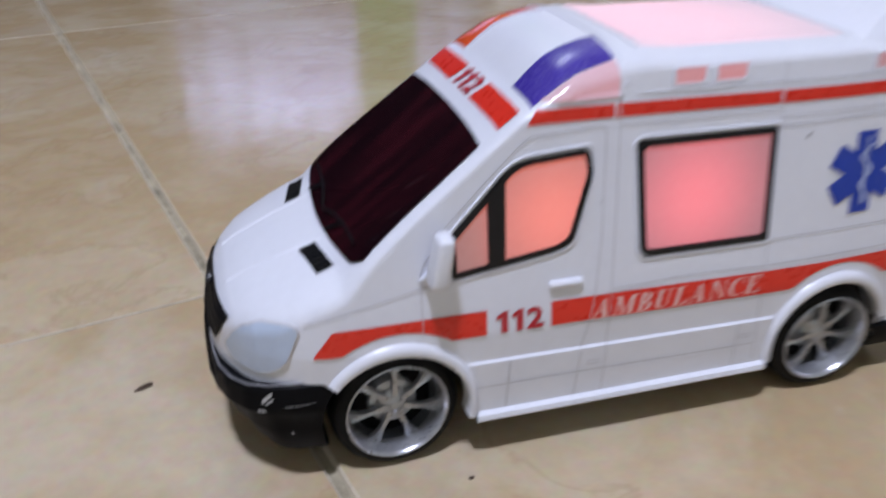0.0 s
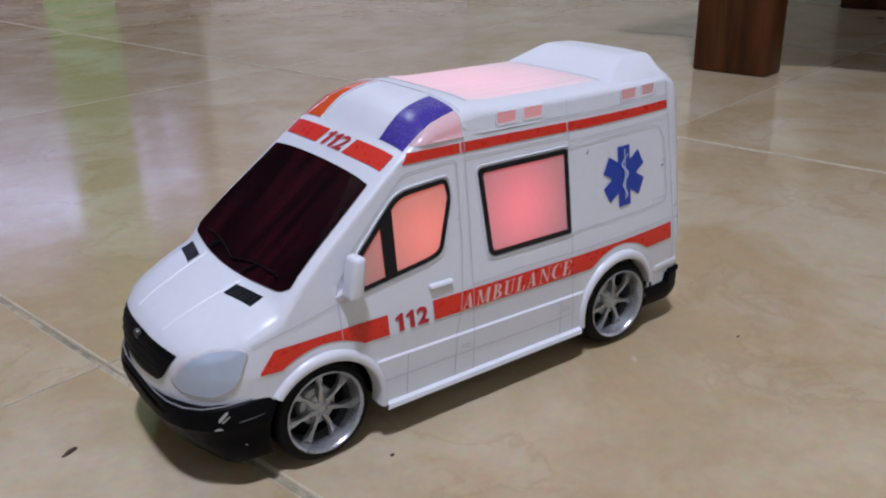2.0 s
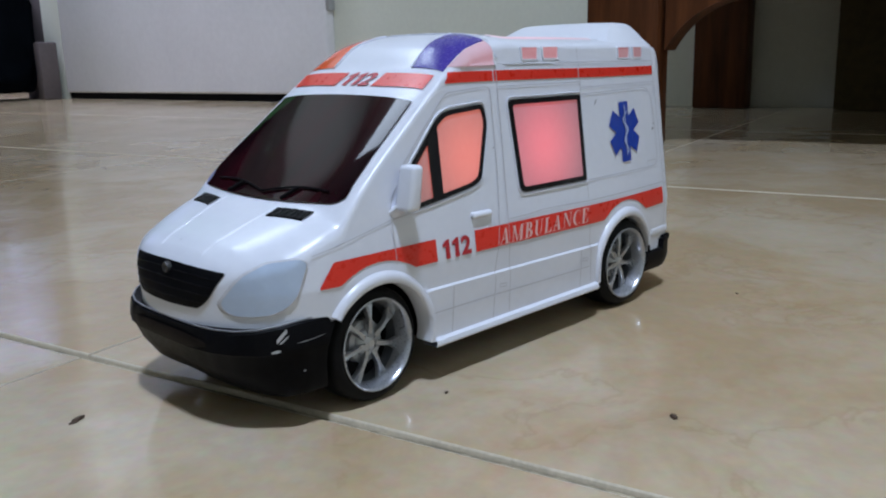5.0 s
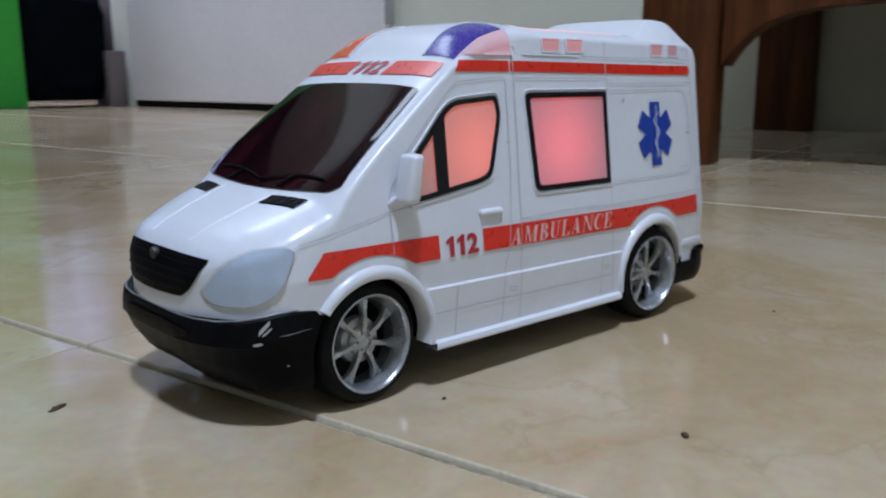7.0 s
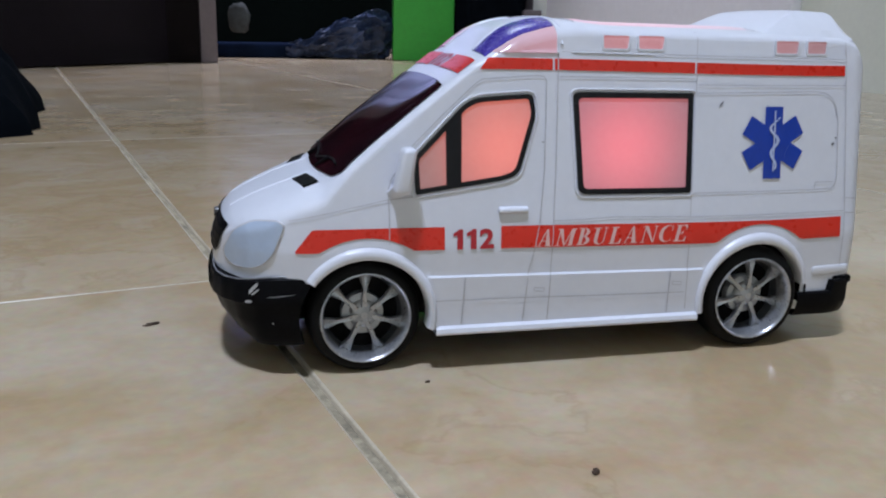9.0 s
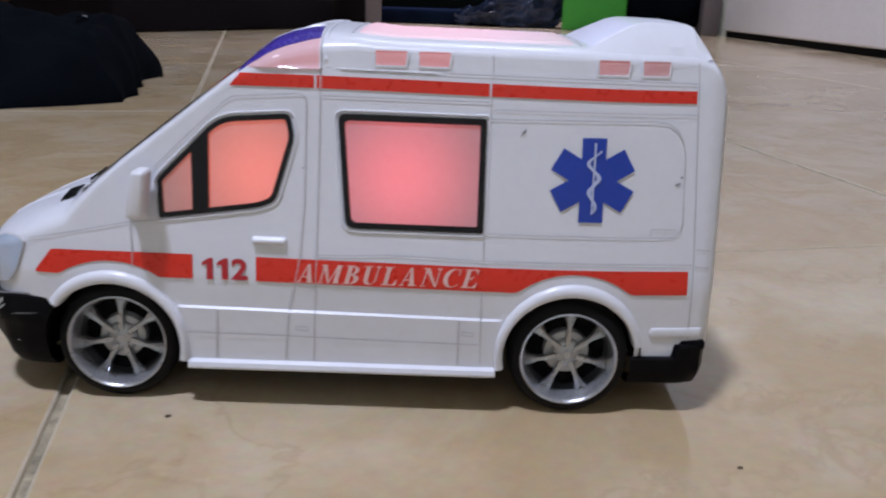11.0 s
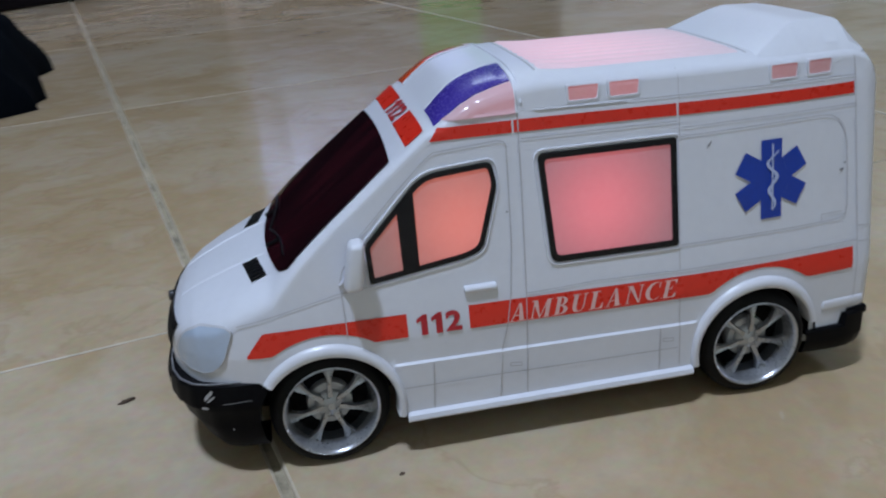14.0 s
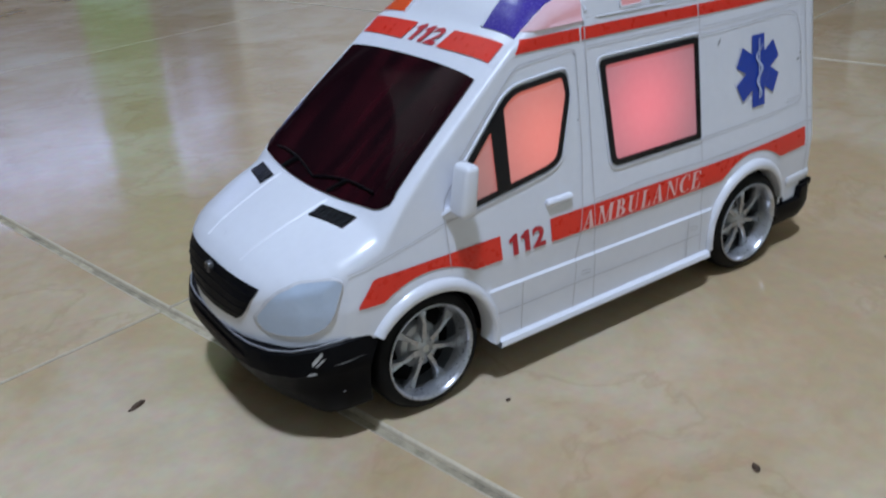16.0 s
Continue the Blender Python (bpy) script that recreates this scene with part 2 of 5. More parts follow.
def wood():
    m, nt, b = nodes_of("stained_wood")
    tc, mp = nt.nodes.new("ShaderNodeTexCoord"), nt.nodes.new("ShaderNodeMapping")
    mp.inputs["Scale"].default_value = (26, 26, 2.2)
    nt.links.new(tc.outputs["Object"], mp.inputs[0])
    n = noise_of(nt, 1.6, 7, 0.65, mp.outputs[0])
    r = ramp(nt, n.outputs[0], [(0.3, (0.032, 0.011, 0.0040)), (0.5, (0.078, 0.026, 0.0092)), (0.7, (0.130, 0.045, 0.0155))])
    nt.links.new(r.outputs[0], b.inputs["Base Color"])
    b.inputs["Roughness"].default_value = 0.42
    b.inputs["Specular IOR Level"].default_value = 0.18
    bump(nt, b, n.outputs[0], 0.2, 0.002)
    return m


WOOD = wood()

# ---- helpers ----


def part(name, bm, material, parent=None, label="", smooth=True, sharp=38):
    me = bpy.data.meshes.new(name)
    bmesh.ops.recalc_face_normals(bm, faces=bm.faces)
    bm.to_mesh(me)
    bm.free()
    me.materials.append(material)
    if smooth:
        for p in me.polygons:
            p.use_smooth = True
        me.set_sharp_from_angle(angle=radians(sharp))
    ob = new(name, me)
    if parent:
        ob.parent = parent
        ob.matrix_parent_inverse = parent.matrix_world.inverted()
    if label:
        tagged(ob, label=label)
    return ob


def empty(name, place=(0, 0, 0), **tags):
    ob = new(name)
    ob.matrix_world = pose(*place)
    ob.empty_display_size = 0.02
    bpy.context.view_layer.update()
    return tagged(ob, **tags)


def box(bm, lo, hi, m=None, bevel=0.0, seg=2):
    r = bmesh.ops.create_cube(bm, size=1)["verts"]
    mid = [(a + b) / 2 for a, b in zip(lo, hi)]
    size = [b - a for a, b in zip(lo, hi)]
    for v in r:
        v.co = Vector([c + p * q for c, p, q in zip(mid, v.co, size)])
    if bevel:
        es = list({e for v in r for e in v.link_edges})
        out = bmesh.ops.bevel(bm, geom=es, offset=bevel, segments=seg, profile=0.5, affect="EDGES")
        r = list({v for f in out["faces"] for v in f.verts} | {v for v in r if v.is_valid})
    if m:
        for v in r:
            v.co = m @ v.co
    return r


def grid(bm, rows):
    """Quads between rows of points."""
    vs = [[bm.verts.new(p) for p in row] for row in rows]
    for a, b in zip(vs, vs[1:]):
        for i in range(len(a) - 1):
            bm.faces.new((a[i], a[i + 1], b[i + 1], b[i]))
    return vs


def lathe(bm, profile, n=40, closed=False):
    """Spin (r, y) points about the y axis."""
    rows = []
    for i in range(n):
        a = 2 * math.pi * i / n
        rows.append([bm.verts.new((r * math.cos(a), y, r * math.sin(a))) for r, y in profile])
    for i in range(n):
        a, b = rows[i], rows[(i + 1) % n]
        for j in range(len(profile) - (0 if closed else 1)):
            k = (j + 1) % len(profile)
            bm.faces.new((a[j], a[k], b[k], b[j]))


def tube(bm, pts, r, n=10):
    pts = [Vector(p) for p in pts]
    rings = []
    for i, p in enumerate(pts):
        d = (pts[min(i + 1, len(pts) - 1)] - pts[max(i - 1, 0)]).normalized()
        a = d.orthogonal().normalized() if i == 0 else (prev - d * prev.dot(d)).normalized()
        prev, b = a, d.cross(a)
        rings.append([bm.verts.new(p + r * (math.cos(2 * math.pi * k / n) * a + math.sin(2 * math.pi * k / n) * b)) for k in range(n)])
    for s, t in zip(rings, rings[1:]):
        for k in range(n):
            bm.faces.new((s[k], s[(k + 1) % n], t[(k + 1) % n], t[k]))
    bm.faces.new(rings[0][::-1])
    bm.faces.new(rings[-1])


def smoothstep(a, b, x):
    t = min(1, max(0, (x - a) / (b - a)))
    return t * t * (3 - 2 * t)


def curve_at(points, x):
    """Piecewise smooth curve through (x, value) points."""
    if x <= points[0][0]:
        return points[0][1]
    for (x0, v0), (x1, v1) in zip(points, points[1:]):
        if x <= x1:
            return v0 + (v1 - v0) * (x - x0) / (x1 - x0)
    return points[-1][1]


def rounded(points, radius, seg=5):
    """A closed 2D outline with its corners rounded; radius may be one per corner."""
    out, n = [], len(points)
    for i, p in enumerate(points):
        p, a, b = Vector(p), Vector(points[i - 1]), Vector(points[(i + 1) % n])
        r = radius[i] if isinstance(radius, (list, tuple)) else radius
        u, w = (a - p), (b - p)
        k = min(r, u.length * 0.48, w.length * 0.48)
        s, e = p + u.normalized() * k, p + w.normalized() * k
        for j in range(seg + 1):
            t = j / seg
            out.append((1 - t) ** 2 * s + 2 * t * (1 - t) * p + t * t * e)
    return out


def inset(points, d):
    """A closed 2D outline moved inwards by d (outline runs clockwise or not, either way)."""
    n = len(points)
    area = sum(points[i][0] * points[(i + 1) % n][1] - points[(i + 1) % n][0] * points[i][1] for i in range(n))
    sgn = 1 if area > 0 else -1
    out = []
    for i in range(n):
        a, p, b = Vector(points[i - 1]), Vector(points[i]), Vector(points[(i + 1) % n])
        u, w = (p - a).normalized(), (b - p).normalized()
        nu, nw = Vector((-u.y, u.x)) * sgn, Vector((-w.y, w.x)) * sgn
        m = (nu + nw)
        m = m / max(0.3, m.dot(nu)) if m.length > 1e-6 else nu
        out.append(p + m * d)
    return out


# ---- the toy ambulance: shape ----
YC = 0.0485
WHEEL_F, WHEEL_R, HUB_Z, TYRE_R = 0.0022, 0.1696, 0.0226, 0.0224
TOP = [(-0.0560, 0.0465), (-0.0550, 0.0500), (-0.0535, 0.0545), (-0.0515, 0.0585), (-0.0480, 0.0620), (-0.0420, 0.0655), (-0.0300, 0.0705), (-0.0200, 0.0740), (-0.0150, 0.0756), (-0.0130, 0.0766),
       (0.0340, 0.1130), (0.0460, 0.1222), (0.0490, 0.1240), (0.0540, 0.1278), (0.0590, 0.1307), (0.0650, 0.1331), (0.0720, 0.1349), (0.0800, 0.1358), (0.0880, 0.1360), (0.2100, 0.1345), (0.2145, 0.1339), (0.2172, 0.1324), (0.2196, 0.1284), (0.2218, 0.1215), (0.2235, 0.1110)]
PLAN = [(-0.0560, 0.0060), (-0.0550, 0.0150), (-0.0535, 0.0225), (-0.0510, 0.0290), (-0.0470, 0.0365), (-0.0420, 0.0430), (-0.0350, 0.0485), (-0.0280, 0.0515), (-0.0200, 0.0530), (-0.0100, 0.0535), (0.14, 0.0535), (0.16, 0.0530), (0.18, 0.0518), (0.20, 0.0500), (0.2120, 0.0487), (0.2176, 0.0480), (0.2208, 0.0461), (0.2227, 0.0420), (0.2235, 0.0340)]


def dome(x):
    """Rise of the roof's front along its middle."""
    return 0.0024 * smoothstep(0.047, 0.062, x) * (1 - smoothstep(0.072, 0.105, x))


def z_top(x):
    return curve_at(TOP, x) + dome(x)


def z_shoulder(x):
    if x < -0.013:
        return max(0.040, z_top(x) - curve_at([(-0.056, 0.004), (-0.05, 0.008), (-0.04, 0.0105), (-0.013, 0.0125)], x))
    return z_top(x) - dome(x) - curve_at([(-0.013, 0.0125), (-0.003, 0.0075), (0.01, 0.0055), (0.046, 0.005), (0.06, 0.0075), (0.08, 0.0085), (0.222, 0.0080)], x)


def roundness(x):
    return curve_at([(-0.056, 2.2), (-0.03, 2.4), (-0.013, 3.2), (0.005, 4.2), (0.046, 4.2), (0.055, 2.7), (0.072, 2.7), (0.086, 3.6), (0.09, 4.0), (0.222, 4.0)], x)


def step_z(x):
    """Height of the ledge where the lower door panels stand proud."""
    return 0.0392 - 0.0147 * (x - 0.029)


def half_width(x, z):
    w = curve_at(PLAN, x)
    if z > 0.05:
        w -= 0.115 * (z - 0.05)
    else:
        w -= 0.035 * (0.05 - z)
    if z > 0.1245:
        w -= 0.0006
    if 0.024 < x < 0.146:
        w += 0.0010 * smoothstep(step_z(x), step_z(x) - 0.0007, z) * smoothstep(0.024, 0.028, x) * smoothstep(0.146, 0.142, x)
    return max(0.002, w)


def half_at(x, z):
    """Half width of the body at x and z, shoulder rounding included."""
    zs, zt, n = z_shoulder(x), z_top(x), roundness(x)
    if z <= zs:
        return half_width(x, z)
    k = min(1, (z - zs) / max(1e-6, zt - zs))
    return half_width(x, zs) * (1 - k ** n) ** (1 / n)


def top_at(x, d):
    """Height of the body's top at x and d metres off the middle."""
    zs, zt, n = z_shoulder(x), z_top(x), roundness(x)
    k = min(1, abs(d) / half_width(x, zs))
    return zs + (zt - zs) * (1 - k ** n) ** (1 / n)


def rake(p):
    """The tail leans forward towards the roof."""
    x, y, z = p
    return Vector((x + (0.055 - z) * 0.034 * smoothstep(0.185, 0.213, x) * (1 - 0.8 * smoothstep(0.2145, 0.2225, x)), y, z))


def on_side(x, z, proud=0.0, side=-1):
    return rake((x, YC + side * (half_at(x, z) + proud), z))


def on_top(x, d, proud=0.0):
    return rake((x, YC + d, top_at(x, d) + proud))


car = empty("toy_ambulance", (0.083, YC, 0), label="white plastic toy ambulance van with red stripes and glowing windows", category="toy ambulance")


def in_wheel(x, z, r):
    return any((x - c) ** 2 + (z - HUB_Z) ** 2 < r * r for c in (WHEEL_F, WHEEL_R))


def body_shell():
    bm = bmesh.new()
    xs = [-0.0560, -0.0556, -0.0550, -0.0543, -0.0535, -0.0525, -0.0515, -0.0505, -0.0495, -0.0480, -0.0465, -0.0450, -0.0435, -0.0420]
    xs += list(np.arange(-0.040, 0.2085, 0.0015)) + [0.2095, 0.2110, 0.2125, 0.2140, 0.2155, 0.2170, 0.2185, 0.2195, 0.2203, 0.2210, 0.2216, 0.2222, 0.2227, 0.2231, 0.2235]
    rows = []
    for x in xs:
        x = float(x)
        zb = 0.017 if x > 0.004 else (0.038 if x < -0.012 else 0.030)
        if x > 0.196:
            zb = 0.0225 if x < 0.211 else 0.0270
        zs, half = z_shoulder(x), []
        ze = step_z(x)
        for z in [zb + (ze - 0.0007 - zb) * i / 9 for i in range(10)] + [ze + (zs - ze) * i / 24 for i in range(25)]:
            half.append((half_width(x, z), z))
        n, w, zt = roundness(x), half_width(x, zs), z_top(x)
        for i in range(1, 17):
            a = (math.pi / 2) * i / 16
            half.append((w * max(0, math.cos(a)) ** (2 / n), zs + (zt - zs) * math.sin(a) ** (2 / n)))
        ring = [(-d, z) for d, z in half] + [(d, z) for d, z in half[-2::-1]]
        rows.append([rake((x, YC + d, z)) for d, z in ring])
    vs = grid(bm, rows)
    bm.faces.new([v for v in vs[-1]])
    bm.faces.new([v for v in vs[0]][::-1])
    gone = [f for f in bm.faces if abs(f.calc_center_median().y - YC) > 0.03 and in_wheel(f.calc_center_median().x, f.calc_center_median().z, 0.0254)]
    bmesh.ops.delete(bm, geom=gone, context="FACES")
    return part("body", bm, WHITE, car, "glossy white moulded plastic shell")


body_shell()

# underside and wheel wells
bm = bmesh.new()
box(bm, (-0.040, YC - 0.0300, 0.0155), (0.196, YC + 0.0300, 0.060), bevel=0.003)
part("chassis", bm, BLACK, car, "black plastic underside")
for wx in (WHEEL_F, WHEEL_R):
    for sd in (-1, 1):
        bm = bmesh.new()
        lathe(bm, [(0.0270, 0.0), (0.0268, 0.021), (0.004, 0.0215)], 36)
        low = [f for f in bm.faces if f.calc_center_median().y < 0.015 and max(v.co.z for v in f.verts) < 0.0172 - HUB_Z + 0.004]
        bmesh.ops.delete(bm, geom=low, context="FACES")
        for v in bm.verts:
            v.co = Vector((wx + v.co.x, YC + sd * (0.0510 - v.co.y), max(0.0172, HUB_Z + v.co.z)))
        part("wheel_well", bm, BLACK, car)

# flared arches
for wx in (WHEEL_F, WHEEL_R):
    for sd in (-1, 1):
        bm = bmesh.new()
        rows = []
        front = wx == WHEEL_F
        for i in range(45):
            a = radians(-12 + 155.5 * i / 44) if front else radians(10 + 182 * i / 44)
            row = []
            for r, out in ((0.0238, -0.006), (0.0239, 0.0006), (0.0243, 0.0017), (0.0252, 0.0022), (0.0270, 0.0021), (0.0283, 0.0013), (0.0290, -0.0002)):
                r = 0.0238 + (r - 0.0238) * (1 - 0.34 * math.cos(a) ** 2)
                x, z = wx + r * math.cos(a) * 1.02, HUB_Z + 0.0005 + r * math.sin(a) * 0.985
                p = on_side(min(x, 0.215), min(max(z, 0.017), 0.06), out, sd)
                row.append(Vector((x, p.y, max(z, 0.0155))))
            rows.append(row)
        grid(bm, rows)
        arch = part("wheel_arch", bm, WHITE, car)
        # thin grey tube draws the groove's shade round the arch
        bm = bmesh.new()
        tube(bm, [Vector((p[-1].x, p[-1].y, p[-1].z)) for p in rows], 0.00022, 5)
        part("arch_groove", bm, SEAM, arch)

# sill ledges
for sd in (-1, 1):
    bm = bmesh.new()
    rows = []
    for i in range(40):
        x = 0.0294 + 0.1131 * i / 39
        p = on_side(x, 0.020, 0, sd)
        rows.append([Vector((x, p.y - sd * 0.006, 0.0150)), Vector((x, p.y + sd * 0.0016, 0.0150)), Vector((x, p.y + sd * 0.0022, 0.0160)), Vector((x, p.y + sd * 0.0018, 0.0176)), Vector((x, p.y - sd * 0.0005, 0.0186))])
    grid(bm, rows)
    part("sill", bm, WHITE, car)

# spoiler on the roof's tail: a ramp across the roof, a flat top and a slanted facet on each flank
bm = bmesh.new()
rows = []
for i in range(45):
    x = 0.1672 + 0.0470 * i / 44
    rise = 0.0096 * curve_at([(0.1672, 0.0), (0.1690, 0.06), (0.1860, 0.86), (0.1890, 0.96), (0.1920, 1.0), (0.2062, 0.97), (0.2086, 0.90), (0.2142, 0.10)], x)
    wb = curve_at([(0.1672, 0.0412), (0.2000, 0.0405), (0.2090, 0.0392), (0.2142, 0.0368)], x)
    wt = curve_at([(0.1672, 0.0405), (0.1760, 0.0345), (0.1880, 0.0285), (0.2075, 0.0262), (0.2142, 0.0310)], x)
    row = []
    for d in (-wb, -wb * 0.67 - wt * 0.33, -wb * 0.33 - wt * 0.67, -wt - 0.0003, -wt + 0.0003, -wt * 0.5, 0, wt * 0.5, wt - 0.0003, wt + 0.0003, wb * 0.33 + wt * 0.67, wb * 0.67 + wt * 0.33, wb):
        k = 1 if abs(d) <= wt else max(0, (wb - abs(d)) / (wb - wt))
        row.append(Vector((x, YC + d, top_at(min(x, 0.2100), d) - 0.0010 + rise * k)))
    rows.append(row)
rows.append([Vector((p.x + 0.0004, p.y, min(p.z, 0.1250))) for p in rows[-1]])
grid(bm, rows)
part("roof_spoiler", bm, WHITE, car, sharp=13)
bm = bmesh.new()
tube(bm, [on_top(0.0797, 0.0445 * (-1 + k / 10), 0.0002) for k in range(21)], 0.00045, 6)
part("roof_ridge", bm, WHITE, car)

# ---- the toy ambulance: windows, stickers and fittings ----


def fan(bm, outline, place, rings=5):
    """A convex outline filled in rings towards its middle, so that it follows a curved surface."""
    c = sum((Vector(p) for p in outline), Vector((0, 0))) / len(outline)
    loops = []
    for k in range(rings):
        t = 1 - k / rings
        loops.append([bm.verts.new(place(*(c + (Vector(p) - c) * t))) for p in outline])
    n = len(outline)
    for a, b in zip(loops, loops[1:]):
        for i in range(n):
            bm.faces.new((a[i], a[(i + 1) % n], b[(i + 1) % n], b[i]))
    m = bm.verts.new(place(*c))
    for i in range(n):
        bm.faces.new((loops[-1][i], loops[-1][(i + 1) % n], m))


def framed_window(name, corners, radii, width, glass, sides=(-1, 1), sub=3):
    """A black rubber frame with a frosted pane set in it, on each side."""
    for sd in sides:
        outer = rounded(corners, radii, 6)
        inner = rounded(inset(corners, width), [max(0.0008, (r if not isinstance(radii, list) else r) - width * 0.5) for r in (radii if isinstance(radii, list) else [radii] * len(corners))], 6)
        bm = bmesh.new()
        n = len(outer)
        loops = []
        for loop, out in ((outer, -0.0003), (outer, 0.0008), (inner, 0.0008), (inner, -0.0002)):
            loops.append([bm.verts.new(on_side(p[0], p[1], out, sd)) for p in loop])
        for a, b in zip(loops, loops[1:]):
            for i in range(n):
                bm.faces.new((a[i], a[(i + 1) % n], b[(i + 1) % n], b[i]))
        fr = part(name, bm, BLACK_GLOSS, car, "black rimmed side window")
        bm = bmesh.new()
        lip = [on_side(p[0], p[1], 0.0002, sd) for p in rounded(inset(corners, -0.0011), [r + 0.0008 for r in (radii if isinstance(radii, list) else [radii] * len(corners))], 6)]
        tube(bm, lip + lip[:1], 0.00042, 6)
        part("surround", bm, WHITE, fr, "raised white lip")
        bm = bmesh.new()
        fan(bm, inner, lambda x, z: on_side(x, z, 0.0003, sd), 6)
        part("pane", bm, glass, fr, "frosted translucent pane given its own red glow")
        yield sd, fr


rear_win = [(0.0840, 0.1096), (0.1358, 0.1093), (0.1359, 0.0694), (0.0871, 0.0697)]
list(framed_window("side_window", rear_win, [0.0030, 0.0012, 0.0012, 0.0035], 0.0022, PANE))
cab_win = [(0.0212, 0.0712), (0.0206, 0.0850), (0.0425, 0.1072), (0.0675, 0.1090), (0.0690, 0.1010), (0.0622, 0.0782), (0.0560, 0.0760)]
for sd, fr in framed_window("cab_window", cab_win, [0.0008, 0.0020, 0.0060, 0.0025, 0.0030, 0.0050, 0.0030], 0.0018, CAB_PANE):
    bm = bmesh.new()
    fan(bm, rounded([(0.0331, 0.0731), (0.0329, 0.0972), (0.0392, 0.1034), (0.0390, 0.0740)], 0.0003, 2), lambda x, z: on_side(x, z, 0.0010, sd), 3)
    part("window_post", bm, BLACK_GLOSS, fr)

# windscreen
bm = bmesh.new()
rows = []
for i in range(25):
    t = i / 24
    row = []
    for j in range(41):
        u = -1 + 2 * j / 40
        w = 0.0465 + (0.0415 - 0.0465) * t
        corner = 0.0032 * max(0, abs(u) - 0.93) / 0.07
        lo = -0.0145 + 0.0054 * u * u + corner * (0.8 if t < 0.1 else 0)
        hi = 0.0328 + 0.0012 * (1 - u * u)
        x = lo + (hi - lo) * t
        row.append(on_top(x, u * w, 0.0007))
    rows.append(row)
vs = grid(bm, rows)
part("windscreen", bm, SCREEN, car, "dark tinted glossy windscreen")
for d0, d1, x0, x1 in ((-0.038, -0.002, -0.0075, -0.0120), (-0.002, 0.034, -0.0120, -0.0085)):
    bm = bmesh.new()
    pts = []
    for i in range(12):
        t = i / 11
        x, d = x0 + (x1 - x0) * t + 0.0012 * math.sin(math.pi * t), d0 + (d1 - d0) * t
        pts.append(on_top(x, d, 0.0016))
    tube(bm, pts, 0.00045, 6)
    tube(bm, [pts[5], on_top(-0.0135, (d0 + d1) / 2 + 0.004, 0.0012)], 0.0008, 6)
    part("wiper", bm, BLACK, car, "thin black windscreen wiper")

# bonnet vents
for sd in (-1, 1):
    bm = bmesh.new()
    rows = []
    for i in range(9):
        t = i / 8
        rows.append([on_top(x, sd * (0.0200 + 0.0175 * t), p) for x, p in ((-0.0234 + 0.0035 * t, -0.0003), (-0.0232 + 0.0035 * t, 0.0006), (-0.0205 + 0.0035 * t, 0.0004), (-0.0178 + 0.0035 * t, 0.0006), (-0.0176 + 0.0035 * t, -0.0003))])
    grid(bm, rows)
    vent = part("bonnet_vent", bm, BLACK, car, "black slatted bonnet vent")
    for k in range(6):
        bm = bmesh.new()
        t = 0.1 + 0.16 * k
        pts = [on_top(x + 0.0035 * t, sd * (0.0200 + 0.0175 * t), 0.0005) for x in (-0.0229, -0.0181)]
        tube(bm, pts, 0.0004, 5)
        part("slat", bm, BLACK_GLOSS, vent)

# bonnet creases
for sd in (-1, 1):
    bm = bmesh.new()
    rows = []
    for i in range(20):
        x = -0.0480 + 0.0330 * i / 19
        d = sd * (0.0145 + 0.0040 * i / 19)
        rows.append([on_top(x, d - 0.0009, -0.0002), on_top(x, d, 0.0004), on_top(x, d + 0.0009, -0.0002)])
    grid(bm, rows)
    part("bonnet_crease", bm, WHITE, car)


def strip(x0, x1, lo, hi, side=-1, step=0.002, proud=0.00035, slant=0.0):
    """Rows of a band on the side, from x0 to x1, between heights that may depend on x."""
    n = max(2, int((x1 - x0) / step) + 1)
    rows = []
    for i in range(n):
        x = x0 + (x1 - x0) * i / (n - 1)
        a, b = (lo(x) if callable(lo) else lo), (hi(x) if callable(hi) else hi)
        rows.append([on_side(x + slant * (1 - k / 4) * max(0, 1 - i / 2), a + (b - a) * k / 4, proud, side) for k in range(5)])
    return rows


def sticker(name, rows, material, label=""):
    bm = bmesh.new()
    grid(bm, rows)
    return part(name, bm, material, car, label)


def arch_edge(x):
    """Lower edge of the low stripe: its own line, or the arch where that cuts into it."""
    base = 0.0500 - 0.0023 * smoothstep(-0.02, 0.21, x)
    for c in (WHEEL_F, WHEEL_R):
        k = 0.0322 ** 2 - ((x - c) / 1.02) ** 2
        if k > 0:
            base = max(base, HUB_Z + 0.0008 + math.sqrt(k) * 0.985)
    return base


def low_top(x):
    return 0.0588 - 0.0022 * smoothstep(-0.02, 0.21, x)


for sd in (-1, 1):
    sticker("red_stripe", strip(-0.0245, 0.0325, lambda x: min(arch_edge(x), low_top(x) - 0.0002), lambda x: min(low_top(x), 0.0505 + max(0, x + 0.0248) * 1.25), sd, 0.0012), RED, "red sticker band over the front arch")
    sticker("red_stripe", strip(0.0552, 0.2112, arch_edge, low_top, sd, 0.0015), RED, "red sticker band with white lettering")
    top_lo = lambda x: 0.1180 - 0.0018 * smoothstep(0.05, 0.21, x)
    for a, b in ((0.0500, 0.0757), (0.0765, 0.1362), (0.1370, 0.2112)):
        sticker("roof_stripe", strip(a, b, top_lo, lambda x: top_lo(x) + 0.0043, sd, 0.002, slant=-0.0035 if a < 0.06 else 0), RED, "thin red sticker band under the roof")


